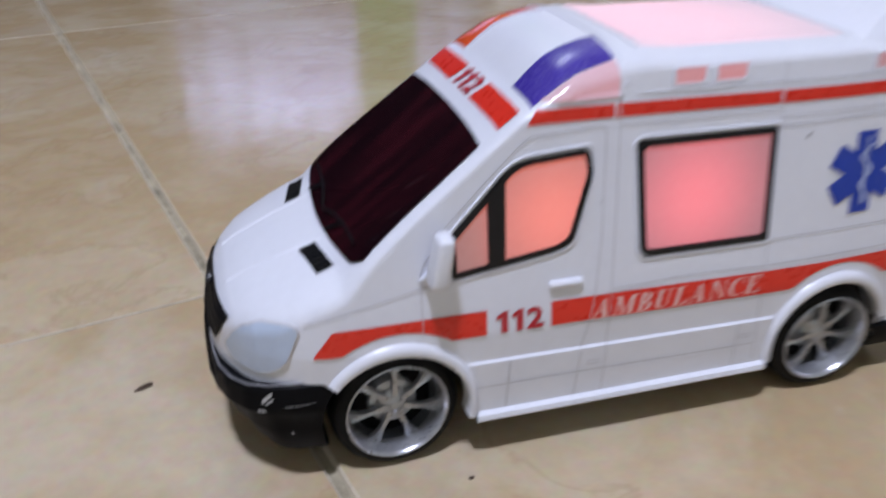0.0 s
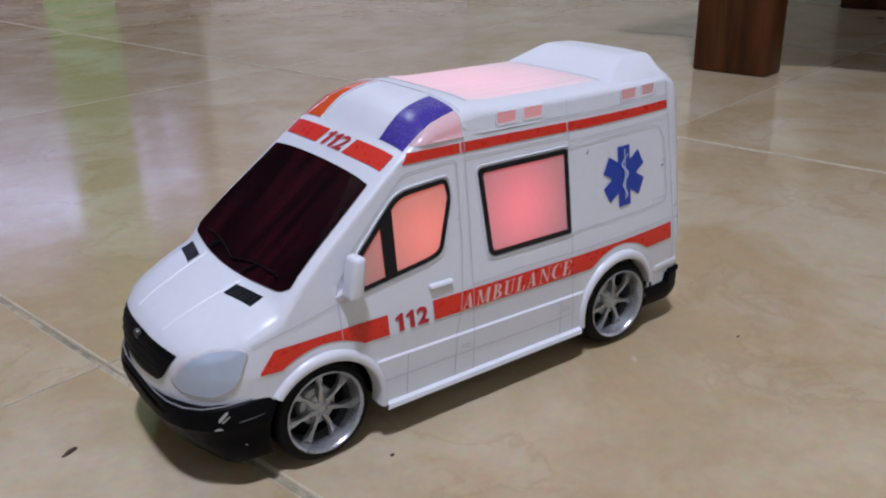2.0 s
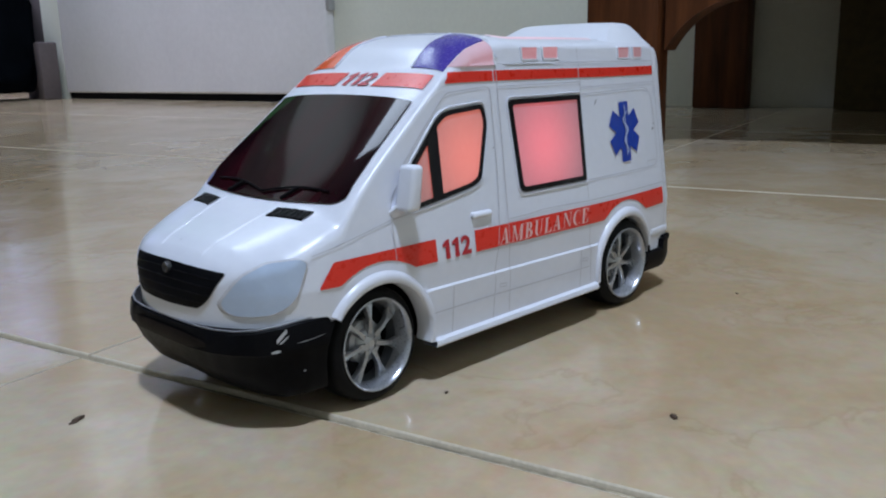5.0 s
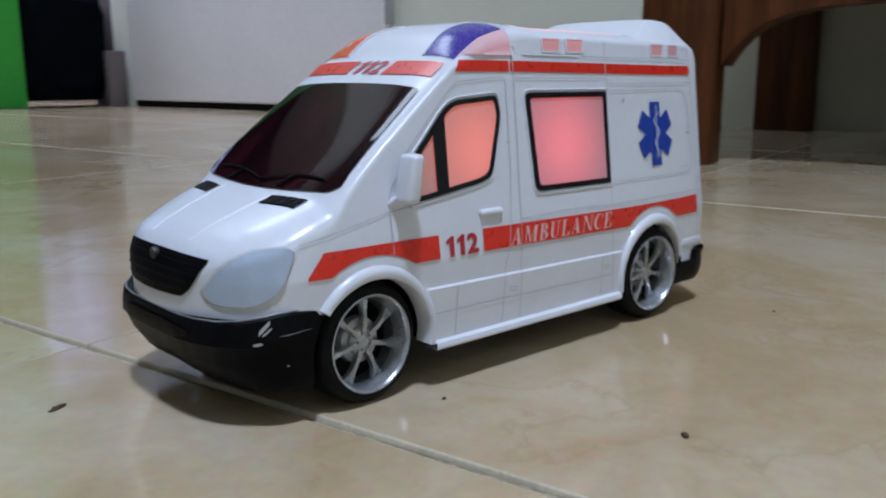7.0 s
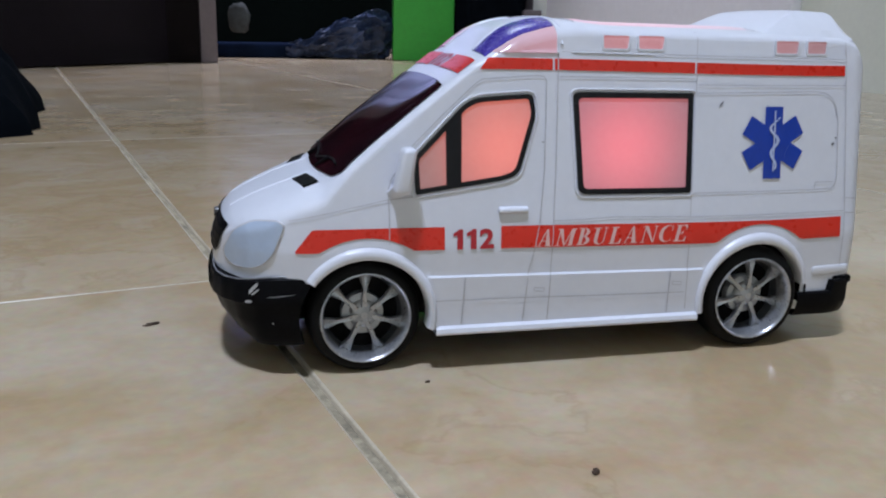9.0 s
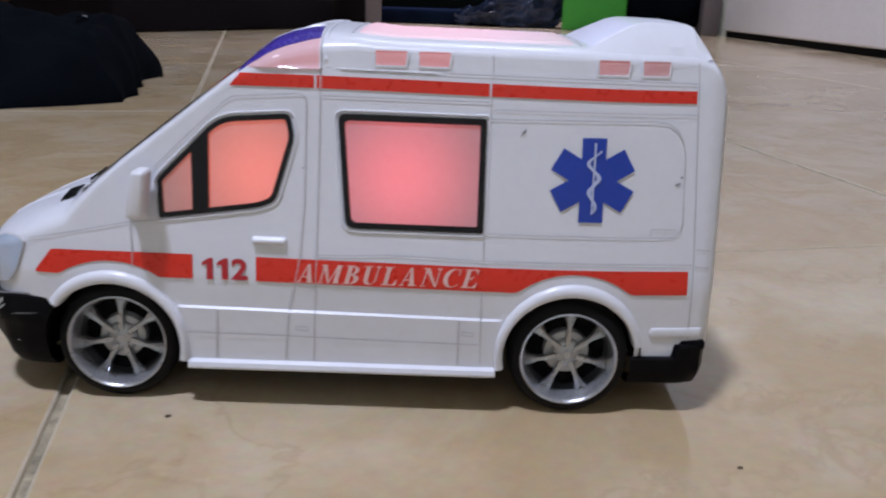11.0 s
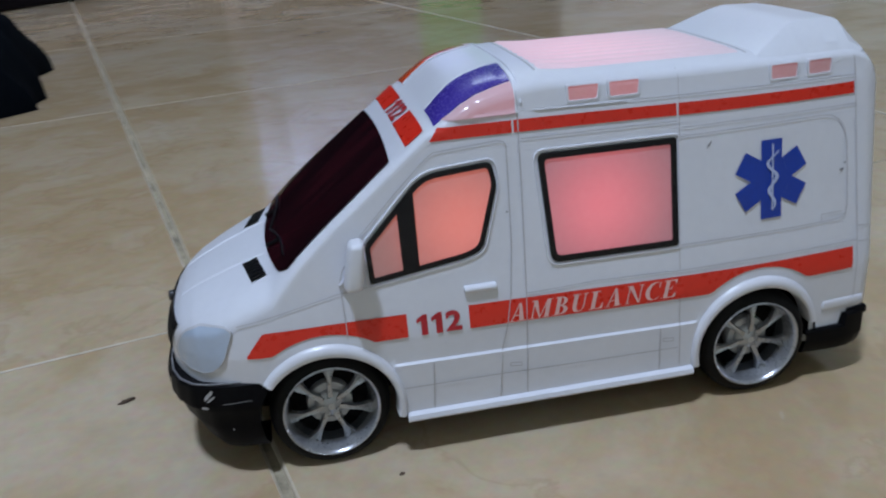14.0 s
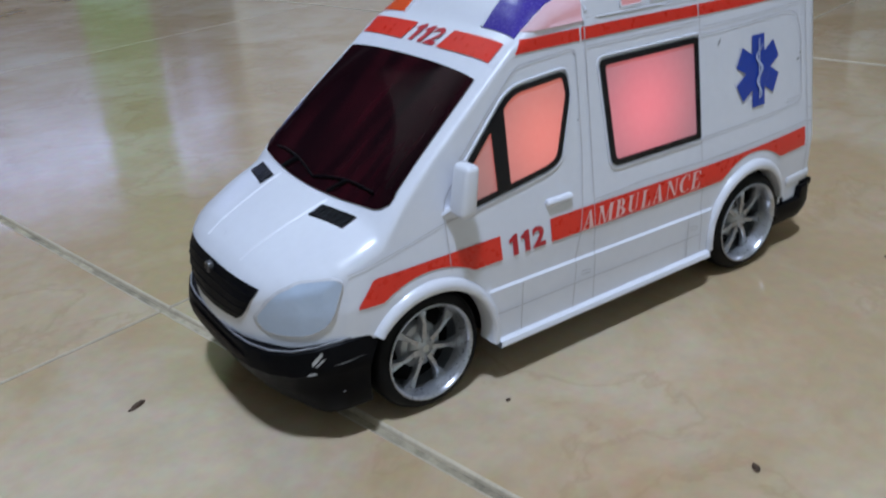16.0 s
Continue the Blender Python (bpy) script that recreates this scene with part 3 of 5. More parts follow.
ONE = [[(0.20, 0.0), (0.46, 0.0), (0.46, 1.0), (0.30, 1.0), (0.20, 0.925)], [(0.02, 0.62), (0.20, 0.71), (0.20, 0.925), (0.02, 0.80)]]


def bar(x0, x1, y0, y1):
    return [(x0, y0), (x1, y0), (x1, y1), (x0, y1)]


def arc(a0, a1, outer, inner, n=14):
    """Quads between two ellipses, each (cx, cy, rx, ry), from angle a0 to a1."""
    pts = []
    for k in range(n + 1):
        a = radians(a0 + (a1 - a0) * k / n)
        pts.append([(cx + rx * math.cos(a), cy + ry * math.sin(a)) for cx, cy, rx, ry in (outer, inner)])
    return [[p[0], q[0], q[1], p[1]] for p, q in zip(pts, pts[1:])]


# roman capitals with thick and thin strokes and serifs: width, then the pieces
ROMAN = {
    "A": (0.84, [[(0.10, 0.04), (0.16, 0.04), (0.41, 0.98), (0.36, 1.0)], [(0.50, 0.04), (0.74, 0.04), (0.46, 1.0), (0.35, 1.0)], bar(0.19, 0.56, 0.30, 0.35), bar(0.0, 0.27, 0.0, 0.05), bar(0.42, 0.84, 0.0, 0.05)]),
    "M": (1.04, [bar(0.12, 0.18, 0.05, 0.95), [(0.06, 1.0), (0.28, 1.0), (0.57, 0.0), (0.50, 0.0)], [(0.50, 0.0), (0.56, 0.0), (0.83, 1.0), (0.77, 1.0)], bar(0.76, 0.96, 0.05, 1.0), bar(0.02, 0.28, 0.0, 0.05), bar(0.68, 1.04, 0.0, 0.05), bar(0.0, 0.14, 0.95, 1.0), bar(0.90, 1.04, 0.95, 1.0)]),
    "B": (0.70, [bar(0.10, 0.30, 0.0, 1.0), bar(0.0, 0.10, 0.0, 0.05), bar(0.0, 0.10, 0.95, 1.0)] + arc(90, -90, (0.30, 0.745, 0.31, 0.255), (0.30, 0.745, 0.13, 0.205)) + arc(90, -90, (0.30, 0.265, 0.40, 0.265), (0.30, 0.265, 0.19, 0.215))),
    "U": (0.82, [bar(0.10, 0.30, 0.30, 0.97), bar(0.63, 0.69, 0.30, 0.97), bar(0.0, 0.40, 0.95, 1.0), bar(0.53, 0.79, 0.95, 1.0)] + arc(180, 360, (0.395, 0.30, 0.295, 0.31), (0.465, 0.30, 0.165, 0.25))),
    "L": (0.68, [bar(0.10, 0.30, 0.0, 1.0), bar(0.0, 0.10, 0.0, 0.05), bar(0.0, 0.42, 0.95, 1.0), bar(0.30, 0.68, 0.0, 0.06), [(0.54, 0.06), (0.68, 0.06), (0.68, 0.32), (0.65, 0.32)]]),
    "N": (0.88, [bar(0.12, 0.18, 0.05, 0.95), [(0.06, 1.0), (0.28, 1.0), (0.79, 0.0), (0.70, 0.0)], bar(0.73, 0.79, 0.0, 0.97), bar(0.02, 0.28, 0.0, 0.05), bar(0.0, 0.14, 0.95, 1.0), bar(0.62, 0.88, 0.95, 1.0)]),
    "C": (0.76, arc(48, 318, (0.43, 0.5, 0.43, 0.51), (0.50, 0.5, 0.28, 0.46), 22) + [[(0.66, 0.66), (0.72, 0.66), (0.72, 1.0), (0.69, 1.0)]]),
    "E": (0.70, [bar(0.10, 0.30, 0.0, 1.0), bar(0.0, 0.10, 0.0, 0.05), bar(0.0, 0.10, 0.95, 1.0), bar(0.30, 0.66, 0.94, 1.0), bar(0.30, 0.48, 0.48, 0.53), bar(0.30, 0.70, 0.0, 0.06), [(0.54, 0.94), (0.66, 0.94), (0.66, 0.72), (0.63, 0.72)], [(0.42, 0.53), (0.48, 0.53), (0.48, 0.66), (0.46, 0.66)], [(0.56, 0.06), (0.70, 0.06), (0.70, 0.30), (0.67, 0.30)]]),
}


def glyph(ch, bold):
    """One letter of the built-in font as a bmesh, its height 1 and its left edge at 0; gives its width too."""
    cu = bpy.data.curves.new("glyph", "FONT")
    cu.body, cu.size, cu.resolution_u, cu.offset = ch, 1.0, 3, bold
    ob = bpy.data.objects.new("glyph", cu)
    scene.collection.objects.link(ob)
    bpy.context.view_layer.update()
    me = bpy.data.meshes.new_from_object(ob.evaluated_get(bpy.context.evaluated_depsgraph_get()))
    bpy.data.objects.remove(ob)
    bpy.data.curves.remove(cu)
    bm = bmesh.new()
    bm.from_mesh(me)
    bpy.data.meshes.remove(me)
    x0, x1 = min(v.co.x for v in bm.verts), max(v.co.x for v in bm.verts)
    y0, y1 = min(v.co.y for v in bm.verts), max(v.co.y for v in bm.verts)
    for v in bm.verts:
        v.co = Vector(((v.co.x - x0) / (y1 - y0), (v.co.y - y0) / (y1 - y0), 0))
    return bm, (x1 - x0) / (y1 - y0)


def typeset(text, height, material, place, parent, name, slant=0.0, stretch=1.0, bold=0.0, gap=0.12):
    """Letters set one after the other and laid on the body by place(u, v)."""
    line, pen = bmesh.new(), 0.0
    for ch in text:
        if ch == "1" or ch in ROMAN:
            w, pieces = ROMAN.get(ch, (0.50, ONE))
            for piece in pieces:
                line.faces.new([line.verts.new((pen + x, y, 0)) for x, y in piece])
            pen += w + gap
            continue
        bm, w = glyph(ch, bold)
        off = [line.verts.new((v.co.x + pen, v.co.y, 0)) for v in bm.verts]
        bm.verts.index_update()
        for f in bm.faces:
            line.faces.new([off[v.index] for v in f.verts])
        bm.free()
        pen += w + gap
    pen -= gap
    for v in line.verts:
        v.co = place((v.co.x - pen / 2 + (v.co.y - 0.5) * slant) * height * stretch, (v.co.y - 0.5) * height)
    return part(name, line, material, parent, smooth=False)


for sd in (-1, 1):
    flip = -sd
    typeset("112", 0.0078, RED_INK, lambda u, v: on_side(0.0440 + flip * u, 0.0535 + v, 0.0004, sd), car, "emergency_number", stretch=1.15, bold=0.035, gap=0.10)
    typeset("AMBULANCE", 0.0068, WHITE_INK, lambda u, v: on_side(0.1026 + flip * u, 0.0530 + v, 0.0007, sd), car, "lettering", slant=0.24, stretch=1.13, gap=0.14)

# six-armed star with staff and snake
for sd in (-1, 1):
    cx, cz, w, r = 0.1738, 0.0890, 0.0043, 0.0148
    bm = bmesh.new()
    hexa = []
    for k in range(6):
        a = radians(90 - 60 * k)
        d, s = Vector((math.cos(a), math.sin(a))), Vector((-math.sin(a), math.cos(a)))
        rows = []
        for i in range(7):
            q = d * (w * 1.732 + (r - w * 1.732) * i / 6)
            rows.append([on_side(cx + q.x + s.x * w * e, cz + q.y + s.y * w * e, 0.0005, sd) for e in (-1, -0.5, 0, 0.5, 1)])
        grid(bm, rows)
        hexa.append(Vector((cx, cz)) + Vector((d.x * w * 1.732 + s.x * w, d.y * w * 1.732 + s.y * w)))
    fan(bm, hexa, lambda x, z: on_side(x, z, 0.0005, sd), 3)
    bmesh.ops.remove_doubles(bm, verts=bm.verts, dist=0.00005)
    star = part("star_sticker", bm, BLUE, car, "blue six-armed medical star sticker", smooth=False)
    bm = bmesh.new()
    grid(bm, [[on_side(cx + 0.0003 + dx, cz - 0.0118 + 0.0250 * i / 12, 0.0009, sd) for dx in (-0.00035, 0.00035)] for i in range(13)])
    part("staff", bm, PALE_BLUE, star)
    bm = bmesh.new()
    rows = []
    for i in range(41):
        t = i / 40
        amp = 0.0010 + 0.0014 * t
        x = cx + 0.0003 + amp * math.sin(t * 2 * math.pi * 2.1 + 0.6)
        z = cz - 0.0110 + 0.0215 * t
        h = 0.0004 + 0.0004 * math.sin(math.pi * t)
        rows.append([on_side(x - h, z, 0.0010, sd), on_side(x + h, z, 0.0010, sd)])
    grid(bm, rows)
    part("snake", bm, PALE_BLUE, star)

# stripe over the windscreen, with its number
for a, b in ((-0.0415, -0.0118), (0.0118, 0.0415)):
    bm = bmesh.new()
    grid(bm, [[on_top(x, d - (x - 0.042) * 0.45 * (1 - (abs(d) - 0.0118) / 0.0297), 0.0005) for x in np.linspace(0.0388, 0.0455, 5)] for d in np.linspace(a, b, 16)])
    part("header_stripe", bm, RED, car, "red sticker band over the windscreen")
for k in (0.0,):
    typeset("112", 0.0082, RED_INK, lambda u, v: on_top(0.0422 + v * 0.80 + k, -u, 0.0006 + k), car, "emergency_number", slant=0.30, stretch=1.22, bold=0.03, gap=0.10)

# corner lamps of the roof: a coloured band over the curve, a clear flank and a thin rim
for sd, mat, lab in ((-1, LIGHT_BLUE, "glossy blue corner lamp cover"), (1, LIGHT_RED, "glossy orange red corner lamp cover")):
    def brim(x, t):
        """Where the band's outer edge lies off the middle."""
        return half_width(x, z_shoulder(x)) * (0.935 - 0.05 * t)
    bm = bmesh.new()
    rows = []
    for i in range(25):
        t = i / 24
        x = 0.0490 + 0.0285 * t
        wi = 0.0255 - 0.0035 * t
        row = []
        for j in range(13):
            d = wi + (brim(x, t) - wi) * j / 12
            row.append(on_top(x, sd * d, 0.0004 + 0.0007 * math.sin(math.pi * min(1, 1.1 * t)) ** 0.5 * math.sin(math.pi * (0.08 + 0.92 * j / 12)) ** 0.5))
        rows.append([on_top(x, sd * (wi - 0.0002), -0.0004)] + row + [on_top(x, sd * (brim(x, t) + 0.0002), -0.0004)])
    grid(bm, rows)
    lamp = part("corner_lamp", bm, mat, car, lab)
    bm = bmesh.new()
    rows = []
    for i in range(21):
        t = i / 20
        x = 0.0515 + 0.0260 * t
        d1 = brim(x, (x - 0.0490) / 0.0285)
        z1 = max(0.1250, top_at(x, d1))
        rows.append([on_side(x, 0.1244 + (z1 - 0.1244) * k / 10, 0.0006, sd) for k in range(11)])
    grid(bm, rows)
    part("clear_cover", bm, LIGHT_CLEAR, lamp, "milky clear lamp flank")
    bm = bmesh.new()
    edge = [on_top(0.0490 + 0.0285 * k / 20, sd * (0.0250 - 0.0035 * k / 20), 0.0004) for k in range(21)]
    back = [on_top(0.0778, sd * (0.0215 + (brim(0.0775, 1) - 0.0215) * k / 8), 0.0004) for k in range(1, 9)]
    down = [on_side(0.0778, top_at(0.0778, brim(0.0775, 1)) + (0.1244 - top_at(0.0778, brim(0.0775, 1))) * k / 6, 0.0004, sd) for k in range(1, 7)]
    tube(bm, edge + back + down, 0.00050, 6)
    part("rim", bm, WHITE, lamp, "raised white rim")

# ribbed translucent roof panel
bm = bmesh.new()
rows = []
ribs = 9
for i in range(28):
    x = 0.0885 + 0.0790 * i / 27
    row = []
    for j in range(ribs * 6 + 1):
        t = j / (ribs * 6)
        d = -0.0335 + 0.067 * t
        edge = 0 if i in (0, 27) or j in (0, ribs * 6) else 1
        wave = 0.00060 * (0.5 - 0.5 * math.cos(2 * math.pi * ribs * t)) ** 0.5
        row.append(on_top(x, d, -0.0004 + edge * (0.0006 + wave)))
    rows.append(row)
grid(bm, rows)
panel = part("roof_panel", bm, ROOF_PANEL, car, "ribbed translucent roof panel given its own pink glow")
for x in (0.0878, 0.1682):
    bm = bmesh.new()
    tube(bm, [on_top(x, -0.0340 + 0.068 * k / 10, 0.0000) for k in range(11)], 0.0004, 6)
    part("panel_edge", bm, SEAM, panel)

# small roof windows
for sd in (-1, 1):
    for a, rz in ((0.0966, 0.0010), (0.1116, 0.0010), (0.1736, 0.0), (0.1893, 0.0)):
        quad = [(a, 0.1312 + rz), (a + 0.0110, 0.1312 + rz), (a + 0.0104, 0.1263 + rz), (a + 0.0003, 0.1263 + rz)]
        bm = bmesh.new()
        fan(bm, rounded(quad, 0.0007, 3), lambda x, z: on_side(x, z - 0.0010, 0.0003, sd), 3)
        vw = part("roof_window", bm, GREY_VENT, car, "small grey roof window given a faint red glow")
        bm = bmesh.new()
        pts = rounded([(a - 0.0007, 0.1318 + rz), (a + 0.0117, 0.1318 + rz), (a + 0.0111, 0.1256 + rz), (a - 0.0005, 0.1256 + rz)], 0.0010, 3)
        inner = rounded(quad, 0.0007, 3)
        n = len(pts)
        loops = [[bm.verts.new(on_side(p[0], p[1] - 0.0010, o, sd)) for p in lp] for lp, o in ((pts, -0.0002), (pts, 0.0007), (inner, 0.0007), (inner, 0.0001))]
        for la, lb in zip(loops, loops[1:]):
            for i in range(n):
                bm.faces.new((la[i], la[(i + 1) % n], lb[(i + 1) % n], lb[i]))
        part("frame", bm, WHITE, vw)


def seam(pts, side=-1, width=0.00021, material=None):
    """Grey strip laid along (x, z) points of the side, painting a gap's shade."""
    bm = bmesh.new()
    dense = []
    for p, q in zip(pts, pts[1:]):
        p, q = Vector(p), Vector(q)
        n = max(2, int((q - p).length / 0.003) + 1)
        dense += [p + (q - p) * k / n for k in range(n)]
    dense.append(Vector(pts[-1]))
    rows = []
    for i, p in enumerate(dense):
        d = (dense[min(i + 1, len(dense) - 1)] - dense[max(0, i - 1)]).normalized()
        nrm = Vector((-d.y, d.x)) * width
        rows.append([on_side(*(p - nrm), 0.00042, side), on_side(*(p + nrm), 0.00042, side)])
    grid(bm, rows)
    part("panel_gap", bm, material or SEAM, car)


for sd in (-1, 1):
    # cab door from the windscreen post over the window and down to the sill
    seam([(0.0194, 0.0888), (0.0316, 0.1006), (0.0440, 0.1120), (0.0475, 0.1143), (0.0700, 0.1158), (0.0722, 0.1153), (0.0732, 0.1138), (0.0727, 0.0794), (0.0710, 0.0590)], sd)
    seam([(0.0710, 0.0590), (0.0690, 0.0480)], sd, 0.00016, SOFT_GAP)
    seam([(0.0690, 0.0480), (0.0668, 0.0386), (0.0652, 0.0190)], sd)
    # front edge of the cab door, wing line and the corner under the mirror
    seam([(0.0152, 0.0815), (0.0120, 0.0775), (0.0107, 0.0735), (0.0110, 0.0585)], sd)
    seam([(0.0110, 0.0585), (0.0110, 0.0525)], sd, 0.00014, SOFT_GAP)
    seam([(-0.0265, 0.0622), (-0.0101, 0.0653), (0.0100, 0.0694), (0.0212, 0.0705)], sd, 0.00018, SOFT_GAP)
    # post behind the cab door, sliding door and tail
    seam([(0.0780, 0.1245), (0.0776, 0.0898), (0.0769, 0.0592)], sd)
    seam([(0.0769, 0.0592), (0.0765, 0.0487)], sd, 0.00014, SOFT_GAP)
    seam([(0.0765, 0.0487), (0.0757, 0.0190)], sd)
    seam([(0.1372, 0.1331), (0.1372, 0.1225)], sd, 0.00016, SOFT_GAP)
    seam([(0.1372, 0.1170), (0.1364, 0.0704), (0.1364, 0.0600)], sd)
    seam([(0.1364, 0.0478), (0.1366, 0.0300), (0.1370, 0.0200)], sd)
    seam([(0.0787, 0.1154), (0.1365, 0.1150)], sd)
    seam([(0.1379, 0.1125), (0.2118, 0.1123)], sd, 0.00016, SOFT_GAP)
    seam([(0.1372, 0.1093), (0.1950, 0.1098), (0.2005, 0.1092), (0.2045, 0.1070), (0.2068, 0.1035), (0.2080, 0.0980), (0.2082, 0.0740), (0.2072, 0.0705), (0.2050, 0.0690), (0.1965, 0.0688), (0.1367, 0.0692)], sd)
    seam([(0.1963, 0.0719), (0.2060, 0.0718)], sd, 0.00016, SOFT_GAP)
    seam([(0.1963, 0.0719), (0.1963, 0.0689)], sd, 0.00016, SOFT_GAP)
    seam([(0.0772, 0.0596), (0.0899, 0.0598), (0.1023, 0.0604), (0.1200, 0.0600), (0.1364, 0.0594), (0.2125, 0.0590)], sd)
    seam([(0.0796, 0.1248), (0.2112, 0.1230)], sd, 0.00022)
    seam([(0.2116, 0.1300), (0.2130, 0.0646), (0.2130, 0.0280)], sd)
    seam([(0.2136, 0.0646), (0.2190, 0.0640)], sd)
    seam([(0.2136, 0.0582), (0.2190, 0.0578)], sd)
    # lower panels
    seam([(0.0290, 0.0291), (0.0656, 0.0288), (0.1041, 0.0280), (0.1360, 0.0276)], sd)
    seam([(0.0408, 0.0380), (0.0398, 0.0190)], sd)
    seam([(0.1286, 0.0370), (0.1286, 0.0190)], sd)
    for a, b, c, d in ((0.1300, 0.1340, 0.0312, 0.0326), (0.0695, 0.0738, 0.0314, 0.0328)):
        seam([(a, c), (b, c - 0.0004), (b, d - 0.0004), (a, d), (a, c)], sd, 0.00018, SOFT_GAP)

# raised rib below the rear panel, door handles, mirrors
for sd in (-1, 1):
    for a, b, z, h, o, nm in ((0.1985, 0.2195, 0.0325, 0.0022, 0.0006, "side_rib"), (0.0538, 0.0664, 0.0643, 0.0014, 0.0018, "door_handle")):
        bm = bmesh.new()
        rows = []
        for i in range(25):
            t = i / 24
            x = a + (b - a) * t
            e = min(1, math.sin(math.pi * t) * (6 if nm == "door_handle" else 25)) ** 0.5
            rows.append([on_side(x, z + h * k * e, o * math.sqrt(1 - k * k) * e + 0.00005, sd) for k in (-1, -0.95, -0.8, -0.5, 0, 0.5, 0.8, 0.95, 1)])
        grid(bm, rows)
        part(nm, bm, WHITE, car)
    bm = bmesh.new()
    box(bm, (-0.0030, -0.0044, -0.0086), (0.0030, 0.0044, 0.0086), bevel=0.0019, seg=4)
    for v in bm.verts:
        k = 1 - 0.10 * (v.co.z / 0.0088)
        v.co = Vector((0.0162 + v.co.x * k + 0.16 * v.co.z, YC + sd * (0.0562 + v.co.y), 0.0812 + v.co.z))
    mir = part("wing_mirror", bm, WHITE, car, "white rounded wing mirror")
    bm = bmesh.new()
    rows = []
    for i in range(9):
        t = i / 8
        mid, rx, rz = Vector((0.0125 + 0.0030 * t, YC + sd * (0.0480 + 0.0075 * t), 0.0712 + 0.0052 * t * t)), 0.0042 - 0.0014 * t, 0.0026 - 0.0004 * t
        rows.append([mid + Vector((rx * math.cos(2 * math.pi * k / 12), 0, rz * math.sin(2 * math.pi * k / 12))) for k in range(13)])
    grid(bm, rows)
    part("arm", bm, WHITE, mir)

# headlights
for sd in (-1, 1):
    hl = [(-0.0512, 0.0470), (-0.0495, 0.0428), (-0.0445, 0.0426), (-0.0382, 0.0438), (-0.0332, 0.0486), (-0.0285, 0.0602), (-0.0308, 0.0619), (-0.0400, 0.0608), (-0.0470, 0.0562)]
    hl = [(x, min(z, z_top(x) - 0.004)) for x, z in hl]
    loop = rounded(hl, [0.003, 0.003, 0.003, 0.003, 0.003, 0.0010, 0.0015, 0.003, 0.003], 4)
    bm = bmesh.new()
    fan(bm, loop, lambda x, z: on_side(x, z, 0.0009, sd), 7)
    lamp = part("headlight", bm, HEADLIGHT, car, "milky grey blue headlight cover")
    bm = bmesh.new()
    c = sum((Vector(p) for p in loop), Vector((0, 0))) / len(loop)
    n = len(loop)
    loops = []
    for k, o in ((1.05, 0.0001), (1.03, 0.0009), (1.0, 0.0010), (0.99, 0.0004)):
        loops.append([bm.verts.new(on_side(*(c + (Vector(p) - c) * k), o, sd)) for p in loop])
    for la, lb in zip(loops, loops[1:]):
        for i in range(n):
            bm.faces.new((la[i], la[(i + 1) % n], lb[(i + 1) % n], lb[i]))
    part("rim", bm, SEAM, lamp)


def nose_x(d, z):
    """Where the nose's skin stands at d off the middle and height z."""
    lo, hi = -0.056, -0.020
    for _ in range(40):
        m = (lo + hi) / 2
        if half_at(m, min(z, z_top(m))) >= abs(d) and z <= z_top(m):
            hi = m
        else:
            lo = m
    return hi


def on_nose(d, z, proud):
    x = nose_x(d, z)
    return Vector((x - proud, YC + d * (1 + proud * 8), z))


# grille
bm = bmesh.new()
rows = []
for i in range(13):
    t = i / 12
    z = 0.0442 + 0.0132 * t
    w = (0.0222 + 0.0086 * t ** 0.8) * (1 - 0.10 * (1 - t) ** 6)
    rows.append([on_nose(w * (-1 + j / 12), z + 0.0012 * (1 - ((j - 12) / 12) ** 2) * (t - 0.2), 0.0005) for j in range(25)])
grid(bm, rows)
grille = part("grille", bm, BLACK, car, "black radiator grille with a small round badge")
for k in range(4):
    bm = bmesh.new()
    t = 0.18 + 0.21 * k
    z, w = 0.0442 + 0.0132 * t, 0.0216 + 0.0084 * t ** 0.8
    tube(bm, [on_nose(w * (-1 + j / 8), z + 0.0012 * (1 - ((j - 8) / 8) ** 2) * (t - 0.2), 0.0006) for j in range(17)], 0.00025, 6)
    part("bar", bm, BLACK, grille)
bm = bmesh.new()
lathe(bm, [(0.0001, -0.0005), (0.0010, -0.0005), (0.0014, -0.0009), (0.0019, -0.0009), (0.0021, -0.0004), (0.0021, 0.001)], 24)
for v in bm.verts:
    v.co = Vector((nose_x(0, 0.0560) - 0.0012 + v.co.y, YC + v.co.x, 0.0560 + v.co.z))
part("badge", bm, surface("dark_grey_badge", (0.030, 0.030, 0.034), 0.3, vary=0.2, scale=200), grille, "small round dark grey badge")

# front bumper, wrapped round the nose
bm = bmesh.new()
BUMP = [(-0.0578, 0.0), (-0.0577, 0.010), (-0.0572, 0.020), (-0.0556, 0.0295), (-0.0522, 0.0380), (-0.0470, 0.0450), (-0.0400, 0.0498), (-0.0320, 0.0525), (-0.0240, 0.0533)]
ring = [(x, -d) for x, d in BUMP[::-1]] + [(x, d) for x, d in BUMP[1:]]
fine = []
for (x0, d0), (x1, d1) in zip(ring, ring[1:]):
    fine += [(x0 + (x1 - x0) * k / 4, d0 + (d1 - d0) * k / 4) for k in range(4)]
fine.append(ring[-1])
rows = []
